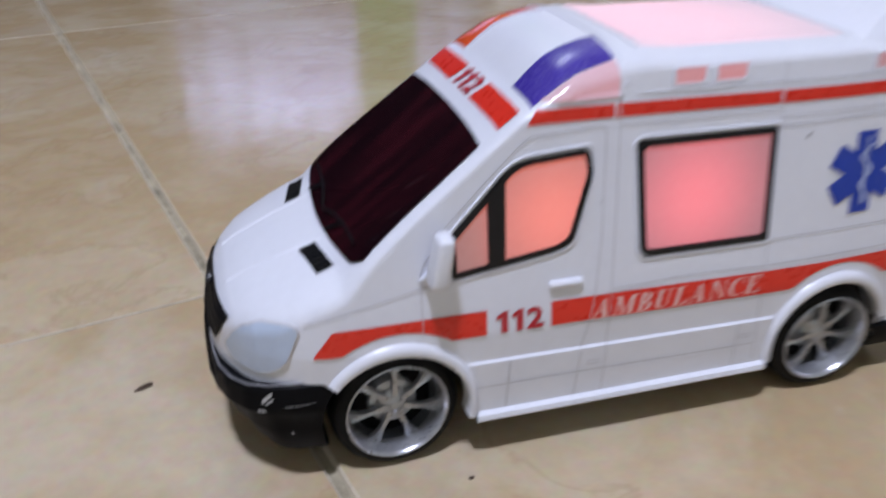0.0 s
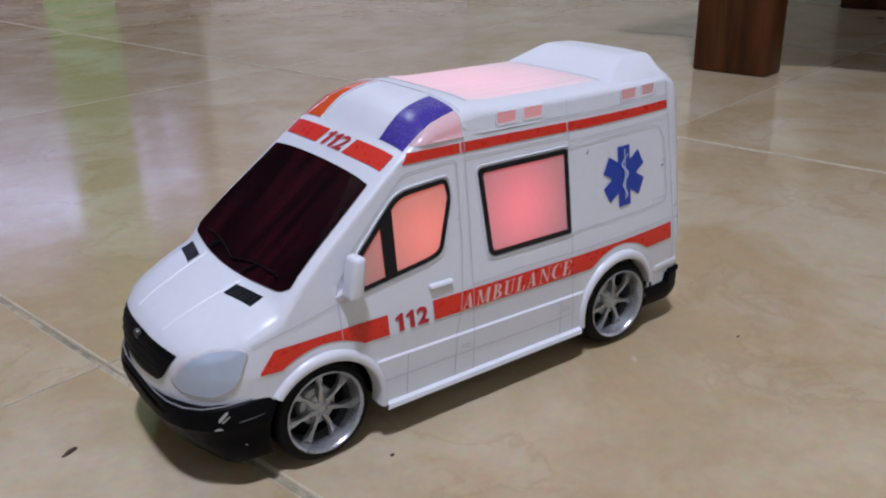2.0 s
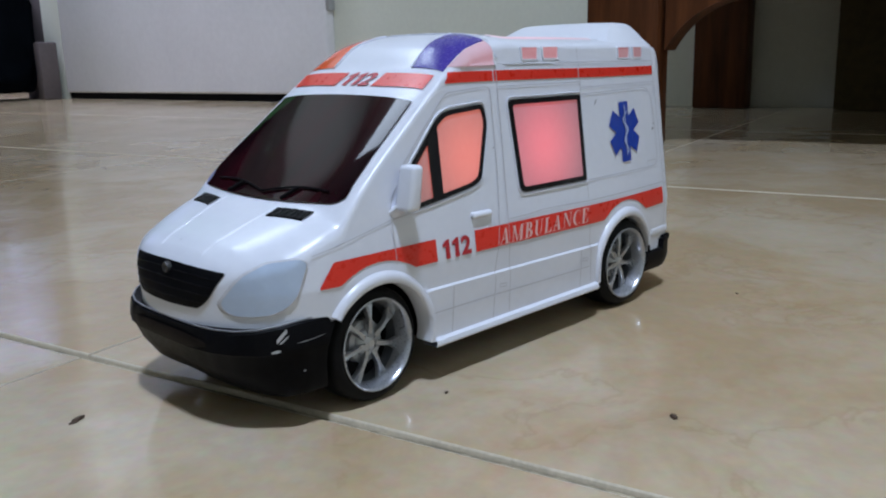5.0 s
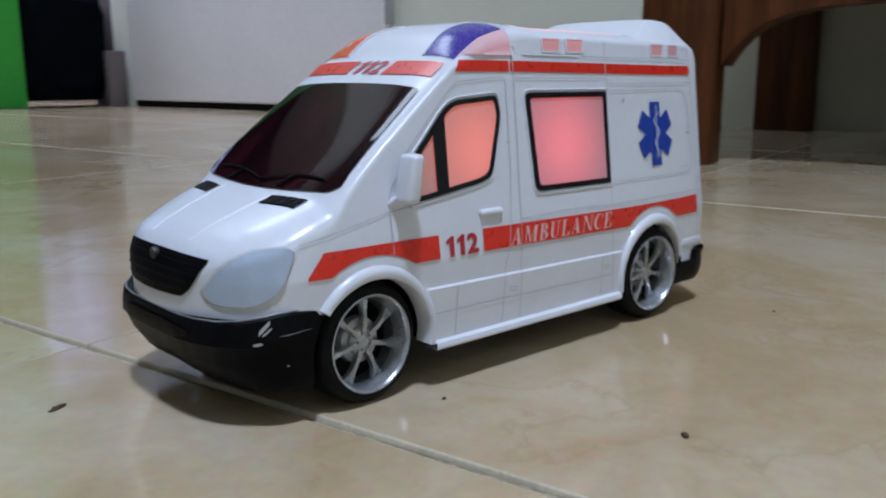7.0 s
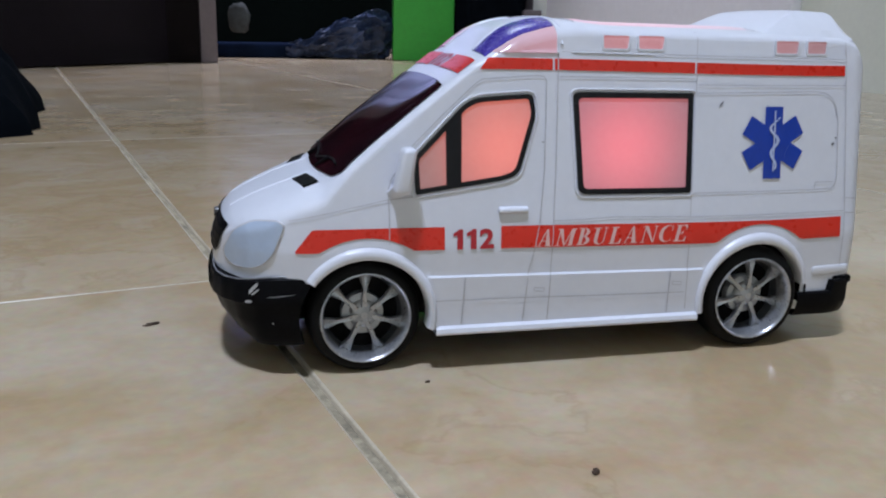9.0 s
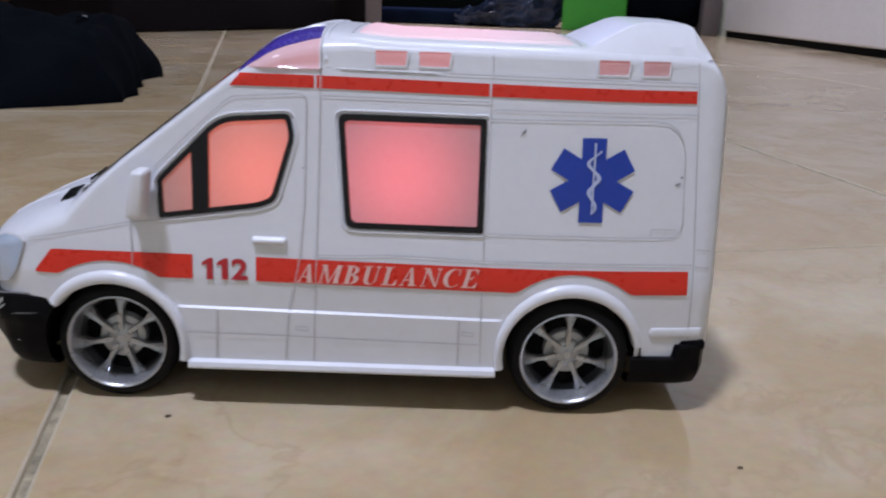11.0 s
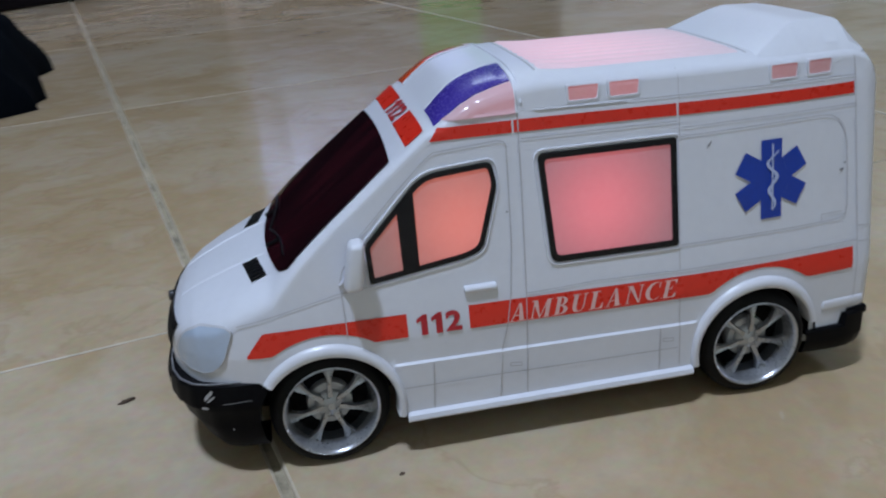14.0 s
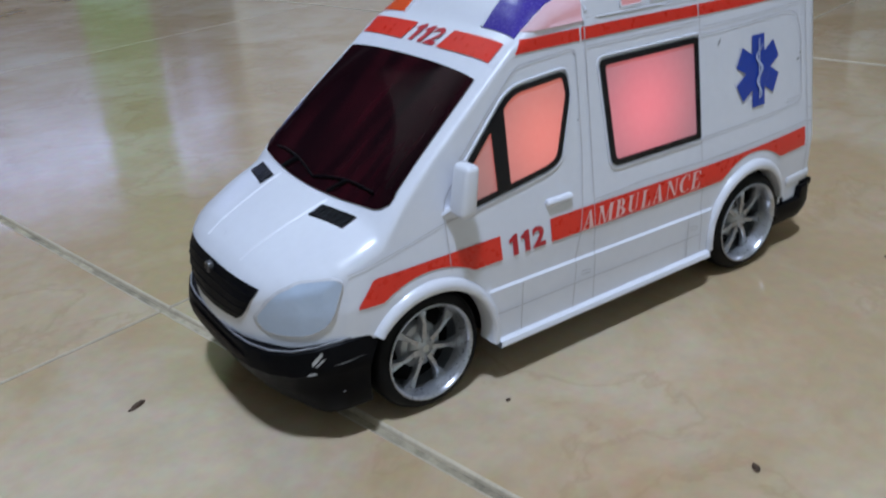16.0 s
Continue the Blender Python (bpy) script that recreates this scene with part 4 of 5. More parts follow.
for x, d in fine:
    inward = Vector((-0.020 - x, -d)).normalized()
    front = smoothstep(-0.03, -0.055, x)
    ztop = 0.0405 - 0.0026 * front
    row = []
    dip = smoothstep(-0.036, -0.056, x)
    for z, k in ((ztop - 0.0005, 0.0060), (ztop, 0.0020), (ztop - 0.0008, 0.0010), (0.0330, 0.0002), (0.0300, 0.0), (0.0290, 0.0006 + 0.0006 * dip), (0.0230, 0.0008 + 0.0030 * dip), (0.0160, 0.0020 + 0.0072 * dip), (0.0125, 0.0042 + 0.0105 * dip), (0.0118, 0.0075 + 0.0110 * dip), (0.0125, 0.0200 + 0.0060 * dip)):
        row.append(Vector((x + inward.x * k, YC + d + inward.y * k, z)))
    rows.append(row)
for end in (0, -1):
    # the rear edges follow the front arches
    tail = [Vector((max(p.x, WHEEL_F - math.sqrt(max(0, 0.0258 ** 2 - (p.z - HUB_Z) ** 2))), p.y, p.z)) for p in rows[end]]
    rows.insert(0 if end == 0 else len(rows), tail)
grid(bm, rows)
bumper = part("front_bumper", bm, BLACK, car, "black plastic front bumper with scraped corners")
# thin grey line along the bumper's upper edge
bm = bmesh.new()
tube(bm, [Vector((p.x, p.y, p.z + 0.0002)) for p in (r[1] for r in rows[1:-1])], 0.00035, 6)
part("worn_edge", bm, EDGE_GREY, bumper, "thin grey upper edge")
bm = bmesh.new()
grid(bm, [[Vector((curve_at([(b_, a_) for a_, b_ in BUMP], abs(d)) - o, YC + d, z)) for h in [1 - (abs(d) / 0.0285) ** 4] for z, o in ((0.0327 - 0.0027 * h, 0.0001), (0.0327 - 0.0023 * h, 0.0003), (0.0327 + 0.0022 * h, 0.0003), (0.0327 + 0.0026 * h, 0.0001))] for d in np.linspace(-0.027, 0.027, 31)])
part("air_slot", bm, surface("brown_black_slot", (0.010, 0.007, 0.006), 0.5, vary=0.4, scale=120, spec=0.1), bumper)
bm = bmesh.new()
random.seed(3)
for cx, cz, w, h, rot in ((-0.0400, 0.0366, 0.0066, 0.0013, 0.9), (-0.0392, 0.0352, 0.0040, 0.0007, 0.7), (-0.0418, 0.0312, 0.0028, 0.0010, 0.2), (-0.0300, 0.0338, 0.0110, 0.00025, 0.10), (-0.0330, 0.0230, 0.0008, 0.0004, 0.0)):
    pts = []
    for k in range(12):
        a = 2 * math.pi * k / 12
        r = 0.75 + 0.4 * random.random()
        u, v = w * 0.5 * math.cos(a) * r, h * 0.5 * math.sin(a) * r
        x, z = cx + u * math.cos(rot) - v * math.sin(rot), cz + u * math.sin(rot) + v * math.cos(rot)
        d = curve_at([(a_, b_) for a_, b_ in BUMP], x)
        pts.append(bm.verts.new((x - 0.0004, YC - d - 0.0005, z)))
    bm.faces.new(pts)
part("scrape", bm, SCUFF, bumper, "pale scraped marks")

# rear bumper
bm = bmesh.new()
rows = []
RB = [(0.1926, 0.0512), (0.2060, 0.0511), (0.2096, 0.0510), (0.2106, 0.0509), (0.2140, 0.0504), (0.2192, 0.0484), (0.2218, 0.0434), (0.2232, 0.0300), (0.2238, 0.0)]
ring = [(x, -d) for x, d in RB] + [(x, d) for x, d in RB[-2::-1]]
for x, d in ring:
    inward, up = Vector((0.185 - x, -d)).normalized(), 0.0050 * smoothstep(0.2096, 0.2106, x)
    rows.append([Vector((x + inward.x * k, YC + d + inward.y * k, z)) for z, k in ((0.0228 + up, 0.006), (0.0233 + up, 0.0008), (0.0225 + up, 0.0), (0.0185, 0.0), (0.0150, 0.0008), (0.0124, 0.0022), (0.0120, 0.012))])
grid(bm, rows)
part("rear_bumper", bm, BLACK, car, "black plastic rear bumper")
for sd in (-1, 1):
    bm = bmesh.new()
    box(bm, (0.2112, YC + sd * 0.0465 - 0.0022, 0.0260), (0.2208, YC + sd * 0.0465 + 0.0018, 0.0296), bevel=0.001)
    part("bumper_step", bm, BLACK, car)


def wheel(wx, sd, face, spin, steer=0.0, camber=0.0):
    """A fat tyre with a deep dished seven-spoke rim; face: how far the outer face stands from the middle line."""
    w = empty("wheel", (wx, YC + sd * face, HUB_Z), label="")
    w.parent, w.matrix_parent_inverse = car, car.matrix_world.inverted()

    def placed(bm):
        for v in bm.verts:
            x, y, z = v.co.x * math.cos(spin) - v.co.z * math.sin(spin), v.co.y, v.co.x * math.sin(spin) + v.co.z * math.cos(spin)
            y, z = y + z * camber, z - y * camber
            x, y = x - sd * y * steer, y + sd * x * steer
            v.co = Vector((wx + x, YC + sd * (face - y), HUB_Z + z))
        return bm
    bm = bmesh.new()
    R = TYRE_R
    lathe(bm, [(0.0168, 0.0014), (0.0173, 0.0003), (0.0190, 0.0), (0.0208, 0.0009), (R - 0.0004, 0.0026), (R, 0.0045), (R, 0.0140), (R - 0.0006, 0.0160), (0.0195, 0.0176), (0.0166, 0.0176)], 56)
    part("tyre", placed(bm), RUBBER, w, "fat black tyre")
    bm = bmesh.new()
    lathe(bm, [(0.0166, 0.0040), (0.0170, 0.0010), (0.0178, 0.0002), (0.0180, -0.0004), (0.0176, -0.0006), (0.0171, -0.0002), (0.0166, 0.0012), (0.0160, 0.0046), (0.0156, 0.0066)], 56)
    rim = part("rim", placed(bm), CHROME, w, "silver dished rim")
    bm = bmesh.new()
    lathe(bm, [(0.0157, 0.0065), (0.0151, 0.0088), (0.0147, 0.0110)], 56)
    part("barrel", placed(bm), RIM_SHADE, rim, "inner wall of the rim with its shade put into the grey")
    # plain black disc closing the wheel behind the spokes
    bm = bmesh.new()
    lathe(bm, [(0.0001, 0.0108), (0.0150, 0.0108), (0.0151, 0.0124)], 40)
    part("brake_disc", placed(bm), BLACK, w)
    bm = bmesh.new()
    lathe(bm, [(0.0001, 0.0036), (0.0014, 0.0036), (0.0020, 0.0042), (0.0036, 0.0046), (0.0050, 0.0056), (0.0056, 0.0064), (0.0058, 0.0070), (0.0082, 0.0073), (0.0085, 0.0077), (0.0086, 0.0108)], 40)
    hub = part("hub", placed(bm), SILVER, w)
    for k in range(5):
        bm = bmesh.new()
        lathe(bm, [(0.0001, 0.0036), (0.0005, 0.0037), (0.0006, 0.0048)], 8)
        a = 2 * math.pi * (k + 0.5) / 5
        for v in bm.verts:
            v.co += Vector((0.0031 * math.cos(a), 0.0, 0.0031 * math.sin(a)))
        part("nut", placed(bm), SILVER, hub)
    for k in range(7):
        a = 2 * math.pi * k / 7 + math.pi / 2
        bm = bmesh.new()
        rows = []
        for i in range(11):
            t = i / 10
            r = 0.0034 + 0.0128 * t
            hw = 0.0012 - 0.0003 * math.sin(math.pi * t) + 0.0013 * smoothstep(0.5, 1.0, t)
            y = 0.0044 - 0.0006 * math.sin(math.pi * t) + 0.0008 * t * t
            back = y + 0.0022
            ca, sa = math.cos(a), math.sin(a)
            rows.append([Vector((r * ca - u * sa, yy, r * sa + u * ca)) for u, yy in ((-hw, back), (-hw, y + 0.0005), (-hw * 0.8, y), (-hw * 0.35, y + 0.0007 * t), (0.0, y + 0.0009 * t), (hw * 0.35, y + 0.0007 * t), (hw * 0.8, y), (hw, y + 0.0005), (hw, back))])
        grid(bm, rows)
        part("spoke", placed(bm), CHROME, w)


for sd in (-1, 1):
    wheel(WHEEL_F, sd, 0.0510, -0.05, -0.05, 0.03)
    wheel(WHEEL_R, sd, 0.0530, -0.03)

# small dark scuffs on the near flank
random.seed(8)
for cx, cz, l, w, rot in ((0.1487, 0.1050, 0.0034, 0.0009, 0.9), (0.2055, 0.0880, 0.0030, 0.0012, 0.2), (0.2070, 0.0905, 0.0012, 0.0007, 0.0), (0.0720, 0.0905, 0.0010, 0.0005, 0.0)):
    bm = bmesh.new()
    pts = []
    for k in range(11):
        a = 2 * math.pi * k / 11
        r = 0.6 + 0.6 * random.random()
        u, v = l * 0.5 * math.cos(a) * r, w * 0.5 * math.sin(a) * r
        pts.append(bm.verts.new(on_side(cx + u * math.cos(rot) - v * math.sin(rot), cz + u * math.sin(rot) + v * math.cos(rot), 0.0003, -1)))
    bm.faces.new(pts)
    part("scuff", bm, surface("grey_scuff", (0.22, 0.22, 0.25), 0.6, vary=0.3, scale=900), car)

# ---- the floor ----
TURN_T = math.atan2(0.119, 0.584)
C1 = Vector((-0.050, 0.137, 0))


def slab(bm, u0, u1, v0, v1, z0, z1, bevel=0.0):
    m = Matrix.Translation(C1) @ Matrix.Rotation(TURN_T, 4, "Z")
    return box(bm, (u0, v0, z0), (u1, v1, z1), m, bevel)


bm = bmesh.new()
slab(bm, -3.6, 3.0, -2.4, 5.4, -0.060, -0.0019)
floor = tagged(part("floor", bm, GROUT, None, "pale dirty grout bed under the floor tiles", smooth=False), category="floor", kind="structure")
# tiles laid with wide joints one way and narrow ones the other
TILE_U, TILE_V, LAY = 0.576, 0.598, Matrix.Translation((-0.0518, 0.1378, 0)) @ Matrix.Rotation(radians(12.65), 4, "Z")
bm = bmesh.new()
for z, ku, kv in ((0.0, 0.0014, 0.0007), (-0.0004, 0.0005, 0.0003), (-0.0013, 0.0001, 0.0001), (-0.0018, 0.0, 0.0), (-0.0034, 0.0, 0.0)):
    eu, ev = TILE_U / 2 - 0.0017 - ku, TILE_V / 2 - 0.0004 - kv
    for a, b in ((-eu, -ev), (eu, -ev), (eu, ev), (-eu, ev)):
        bm.verts.new((a, b, z))
bm.verts.ensure_lookup_table()
bm.faces.new([bm.verts[i] for i in range(4)])
for r in range(4):
    for i in range(4):
        bm.faces.new([bm.verts[r * 4 + i], bm.verts[r * 4 + (i + 1) % 4], bm.verts[r * 4 + 4 + (i + 1) % 4], bm.verts[r * 4 + 4 + i]]).material_index = 1
bmesh.ops.recalc_face_normals(bm, faces=bm.faces)
tile_mesh = bpy.data.meshes.new("tile")
bm.to_mesh(tile_mesh)
bm.free()
tile_mesh.materials.append(TILE)
tile_mesh.materials.append(TILE_EDGE)
for i in range(-6, 6):
    for j in range(-5, 9):
        t = new("tile", tile_mesh)
        t.matrix_world = LAY @ Matrix.Translation(((i + 0.5) * TILE_U, (j + 0.5) * TILE_V, 0))
        t.parent = floor

# crumbs and dry bits
random.seed(5)
for x, y, l, w, a in ((-0.0850, 0.0690, 0.0080, 0.0026, 0.5), (0.0240, -0.0165, 0.0022, 0.0016, 0.2), (0.0610, -0.0945, 0.0042, 0.0024, 1.0), (0.2250, -0.0390, 0.0022, 0.0014, 0.2)):
    bm = bmesh.new()
    bmesh.ops.create_icosphere(bm, subdivisions=2, radius=0.5)
    for v in bm.verts:
        n = 1 + 0.5 * noise.noise(v.co * 3 + Vector((x * 90, y * 70, 0)))
        q = Vector((v.co.x * l * n, v.co.y * w * n, (v.co.z + 0.42) * w * 0.5 * n))
        q.rotate(Euler((0, 0, a)))
        v.co = q + Vector((x, y, 0))
    tagged(part("crumb", bm, SPECK, None, "small dry brown crumb lying on the floor tile"), category="crumb", group="crumbs on the floor")

# ---- the room's shell ----


def wall(name, u0, u1, v0, v1, z0, z1, mat, label):
    bm = bmesh.new()
    slab(bm, u0, u1, v0, v1, z0, z1)
    return tagged(part(name, bm, mat, None, label, smooth=False), category="wall", kind="structure")


wall("wall_east", 1.705, 1.825, -2.3, 2.62, 0, 2.75, WALL, "pale cream green painted wall")
wall("wall_south", -3.4, 1.705, -2.3, -2.18, 0, 2.75, WALL, "pale cream painted wall")
wall("wall_west", -3.4, -3.28, -2.18, 2.62, 0, 2.75, WALL, "pale cream painted wall")
wall("wall_north", -3.28, 0.33, 2.62, 2.74, 0, 2.75, WALL, "pale cream painted wall beside the doorway")
wall("wall_lintel", 0.33, 1.705, 2.62, 2.74, 2.10, 2.75, WALL, "pale cream painted wall over the doorway")
# these walls carry the room's darkness in their colour
wall("wall_alcove_back", -0.4, 2.4, 4.30, 4.42, 0, 2.75, DARK_ROOM, "near-black wall giving the room behind the doorway its darkness")
wall("wall_alcove_left", -0.4, -0.28, 2.74, 4.30, 0, 2.75, DARK_ROOM, "near-black side wall giving the room its darkness")
wall("wall_alcove_right", 2.28, 2.4, 2.74, 4.30, 0, 2.75, DARK_ROOM, "near-black side wall giving the room its darkness")
bm = bmesh.new()
slab(bm, -3.4, 2.4, -2.3, 4.42, 2.75, 2.85)
tagged(part("ceiling", bm, CEIL, None, "white painted ceiling", smooth=False), category="ceiling", kind="structure")

# jamb beside the doorway
bm = bmesh.new()
slab(bm, 0.395, 0.45, 2.50, 2.76, 0, 2.10, 0.006)
jamb = tagged(part("door_jamb", bm, JAMB, None, "greyish pink painted door jamb"), category="door frame", kind="structure")
bm = bmesh.new()
slab(bm, 0.28, 0.395, 2.495, 2.76, 0, 2.10, 0.004)
part("dark_casing", bm, CABINET, jamb)

# green post in the doorway
bm = bmesh.new()
m = Matrix.Translation((0.660, 3.065, 0)) @ Matrix.Rotation(radians(-8), 4, "Z")
box(bm, (-0.118, -0.02, 0.0), (0.118, 0.10, 2.10), m, 0.006)
post = tagged(part("green_post", bm, GREEN, None, "bright green painted post at the doorway"), category="post")

# white door standing open along the wall
P, Q = Vector((1.330, 1.700, 0)), Vector((1.110, 2.930, 0))
d = (Q - P).normalized()
m = Matrix(((d.x, -d.y, 0, P.x), (d.y, d.x, 0, P.y), (0, 0, 1, 0), (0, 0, 0, 1)))
bm = bmesh.new()
box(bm, (0, -0.040, 0.022), ((Q - P).length, 0.0, 2.02), m, 0.008, 3)
door = tagged(part("white_door", bm, DOOR_WHITE, None, "white painted door leaf standing open against the wall"), category="door")
for z in (0.25, 1.8):
    bm = bmesh.new()
    box(bm, (-0.012, -0.03, z), (0.006, -0.005, z + 0.09), m, 0.003)
    part("hinge", bm, SILVER, door)
# black strip in place of the shade in the gap under the door
bm = bmesh.new()
box(bm, (0.01, -0.030, 0.0), ((Q - P).length - 0.01, -0.008, 0.022), m)
part("bottom_seal", bm, BLACK, door, "black strip standing in for the shaded gap under the door")
bm = bmesh.new()
slab(bm, 1.705, 1.825, 2.62, 2.76, 0, 2.75)
tagged(part("wall_corner", bm, JAMB, None, "grey corner of the doorway", smooth=False), category="wall", kind="structure")


bm = bmesh.new()
box(bm, (1.035, 2.945, 0.0), (1.100, 2.995, 0.20), None, 0.006)
tagged(part("door_stop_block", bm, JAMB, None, "low grey painted block at the foot of the door"), category="door stop")


def lump(bm, mid, size, seed, rough=0.25, scale=2.0, sub=4, power=0.8):
    """A soft uneven mass, flat on its underside."""
    r = bmesh.ops.create_icosphere(bm, subdivisions=sub, radius=1)["verts"]
    for v in r:
        d = v.co.normalized()
        k = 1 + rough * noise.fractal(d * scale + Vector((seed, seed * 0.7, 0)), 0.9, 2.1, 4)
        q = Vector([math.copysign(abs(c) ** power, c) for c in d]) * k
        z = q.z * size[2]
        v.co = Vector((mid[0] + q.x * size[0], mid[1] + q.y * size[1], max(mid[2] - size[2] * 0.9, mid[2] + z)))
    return r


# black bag and blue plastic bag in the dark doorway
bm = bmesh.new()
lump(bm, (0.925, 3.10, 0.235), (0.138, 0.10, 0.235), 2.0, 0.12, 1.6, 5, 0.5)
for v in bm.verts:
    v.co += Vector((0, -0.010, 0.006)) * (1 - abs(noise.noise(v.co * 11))) ** 4
for v in bm.verts:
    v.co.z = max(0.0, v.co.z)
tagged(part("black_bag", bm, NAVY, None, "black cloth bag slumped beside the green post"), category="bag")
bm = bmesh.new()
lump(bm, (0.36, 3.20, 0.085), (0.22, 0.08, 0.095), 5.0, 0.20, 1.5, 6)
for v in bm.verts:
    crease = 1 - abs(noise.noise(Vector((v.co.x * 13 - v.co.z * 9, v.co.y * 16, v.co.z * 24 + v.co.x * 5))))
    k = smoothstep(0.15, 0.50, v.co.x)
    v.co.z = max(0.0, v.co.z * (0.35 + 0.65 * k) + 0.030 * (crease ** 3 - 0.5) * min(1, v.co.z * 20))
    v.co.y -= 0.030 * crease ** 3
tagged(part("plastic_bag", bm, PLASTIC_BAG, None, "crumpled pale blue plastic bag in the dark doorway", sharp=20), category="plastic bag")
bm = bmesh.new()
box(bm, (-0.17, 3.15, 0.0), (0.53, 3.40, 0.055), None, 0.01)
tagged(part("dark_mat", bm, surface("navy_mat", (0.004, 0.008, 0.020), 0.9, spec=0.03, vary=0.4, scale=20), None, "dark navy folded mat on the doorway floor"), category="mat")

# grey cloth pouch hanging from the door jamb
pouch = empty("cloth_pouch", (-0.035, 2.985, 0.09), label="small pale grey cloth pouch hanging beside the door jamb", category="pouch")
bm = bmesh.new()
lump(bm, (-0.037, 2.985, 0.146), (0.038, 0.026, 0.056), 9.0, 0.16, 1.8, 4, 0.85)
part("bag", bm, surface("pale_grey_cloth", (0.048, 0.051, 0.049), 0.9, vary=0.3, scale=30, grain=300, bumps=0.001, spec=0.1), pouch)
bm = bmesh.new()
tube(bm, [(-0.037, 2.985, 0.190), (-0.060, 2.965, 0.45), (-0.110, 2.905, 0.90)], 0.0022, 6)
part("cord", bm, BLACK, pouch, "thin dark cord")

# pale curtain above the bags, unseen, added for its reflection in the floor's gloss
bm = bmesh.new()
rows = []
for i in range(121):
    t = i / 120
    x = -0.30 + 1.90 * t
    y = 3.75 + 0.014 * math.sin(t * 70) + 0.007 * math.sin(t * 153)
    rows.append([Vector((x, y, 0.36)), Vector((x + 0.01 * math.sin(t * 31), y + 0.01, 0.75)), Vector((x, y, 1.20))])
grid(bm, rows)
cur = part("curtain", bm, LAVENDER, None, "unseen pale lavender curtain added for its reflection in the floor")
tagged(cur, category="curtain")
sol = cur.modifiers.new("thick", "SOLIDIFY")
sol.thickness = 0.004
bm = bmesh.new()
tube(bm, [(-0.35, 3.75, 1.21), (1.65, 3.75, 1.21)], 0.010, 10)
part("rod", bm, STEEL, cur)

# dark cabinet along the back wall
cab = empty("dark_cabinet", (-0.9, 2.35, 0), label="dark brown wooden cabinet against the wall beside the doorway", category="cabinet")
P, Q = Vector((-1.82, 0.810, 0)), Vector((-0.245, 2.660, 0))
d = (Q - P).normalized()
m = Matrix(((d.x, -d.y, 0, P.x), (d.y, d.x, 0, P.y), (0, 0, 1, 0), (0, 0, 0, 1)))
L = (Q - P).length
bm = bmesh.new()
box(bm, (0, 0.02, 0.0), (L, 0.12, 1.7), m, 0.004)
part("carcass", bm, CABINET, cab)
BROWN = surface("brown_cabinet_wood", (0.022, 0.0085, 0.0040), 0.5, vary=0.5, scale=5, spec=0.15)
PLUM = surface("plum_cabinet_wood", (0.0062, 0.0046, 0.0072), 0.5, vary=0.3, scale=6, spec=0.1)
for u0, u1, mat in ((0, 0.52, CABINET), (0.52, 1.07, CABINET), (1.07, 1.36, BROWN), (1.36, 1.62, CABINET), (1.62, L, PLUM)):
    bm = bmesh.new()
    box(bm, (u0 + 0.0015, 0, 0.004), (u1 - 0.0015, 0.02, 1.68), m, 0.003)
    dr = part("door", bm, mat, cab, "reddish brown door" if mat is BROWN else "")
    bm = bmesh.new()
    box(bm, (u1 - 0.06, -0.02, 0.85), (u1 - 0.045, 0.0, 0.97), m, 0.004)
    part("handle", bm, STEEL, dr)

# ---- wooden bench by the wall ----
bench = empty("wooden_bench", (1.1, 0.1, 0), label="brown stained wooden bench with an arched front rail by the wall", category="bench")
B0 = Vector((0.796, 0.461, 0))
mb = Matrix.Translation(B0) @ Matrix.Rotation(TURN_T, 4, "Z")


def bench_part(name, lo, hi, bevel=0.004):
    b = bmesh.new()
    box(b, lo, hi, mb, bevel)
    return part(name, b, WOOD, bench)


DEPTH, LENGTH = 0.795, 1.40
bench_part("leg", (0.0, -0.100, 0.0), (0.045, 0.0, 0.40))
bench_part("leg", (0.742, -0.032, 0.0), (DEPTH, 0.078, 0.40))
bench_part("leg", (0.0, -LENGTH, 0.0), (0.070, -LENGTH + 0.105, 0.40))
bench_part("leg", (0.742, -LENGTH, 0.0), (DEPTH, -LENGTH + 0.095, 0.40))
bench_part("seat", (-0.02, -LENGTH - 0.02, 0.40), (DEPTH, 0.10, 0.43), 0.008)
bench_part("back", (DEPTH - 0.03, -LENGTH, 0.43), (DEPTH, 0.095, 0.85), 0.008)
bm = bmesh.new()
rows = []
for i in range(81):
    t = i / 80
    v = -0.105 - (LENGTH - 0.21) * (t - 0.12 * math.sin(2 * math.pi * t))
    e = min(-0.105 - v, LENGTH - 0.105 + v)
    z = 0.197 - 0.072 * math.exp(-e / 0.042)
    rows.append([mb @ Vector((0.012 + w, v, zz)) for w, zz in ((0, 0.40), (0, z), (0.045, z), (0.045, 0.40))])
grid(bm, rows)
part("front_rail", bm, WOOD, bench, "arched front rail")
bm = bmesh.new()
box(bm, (0.045, -0.06, 0.30), (0.742, -0.02, 0.40), mb, 0.004)
part("side_rail", bm, WOOD, bench)

# plain slab filling the dark olive area under the bench
bm = bmesh.new()
box(bm, (0.735, -0.90, 0.0), (0.770, -0.203, 0.36), mb, 0.004)
tagged(part("dark_board", bm, surface("dark_olive_slab", (0.085, 0.064, 0.030), 0.7, vary=0.3, scale=8, spec=0.1), None, "dark olive brown slab set under the bench by the wall"), category="board")

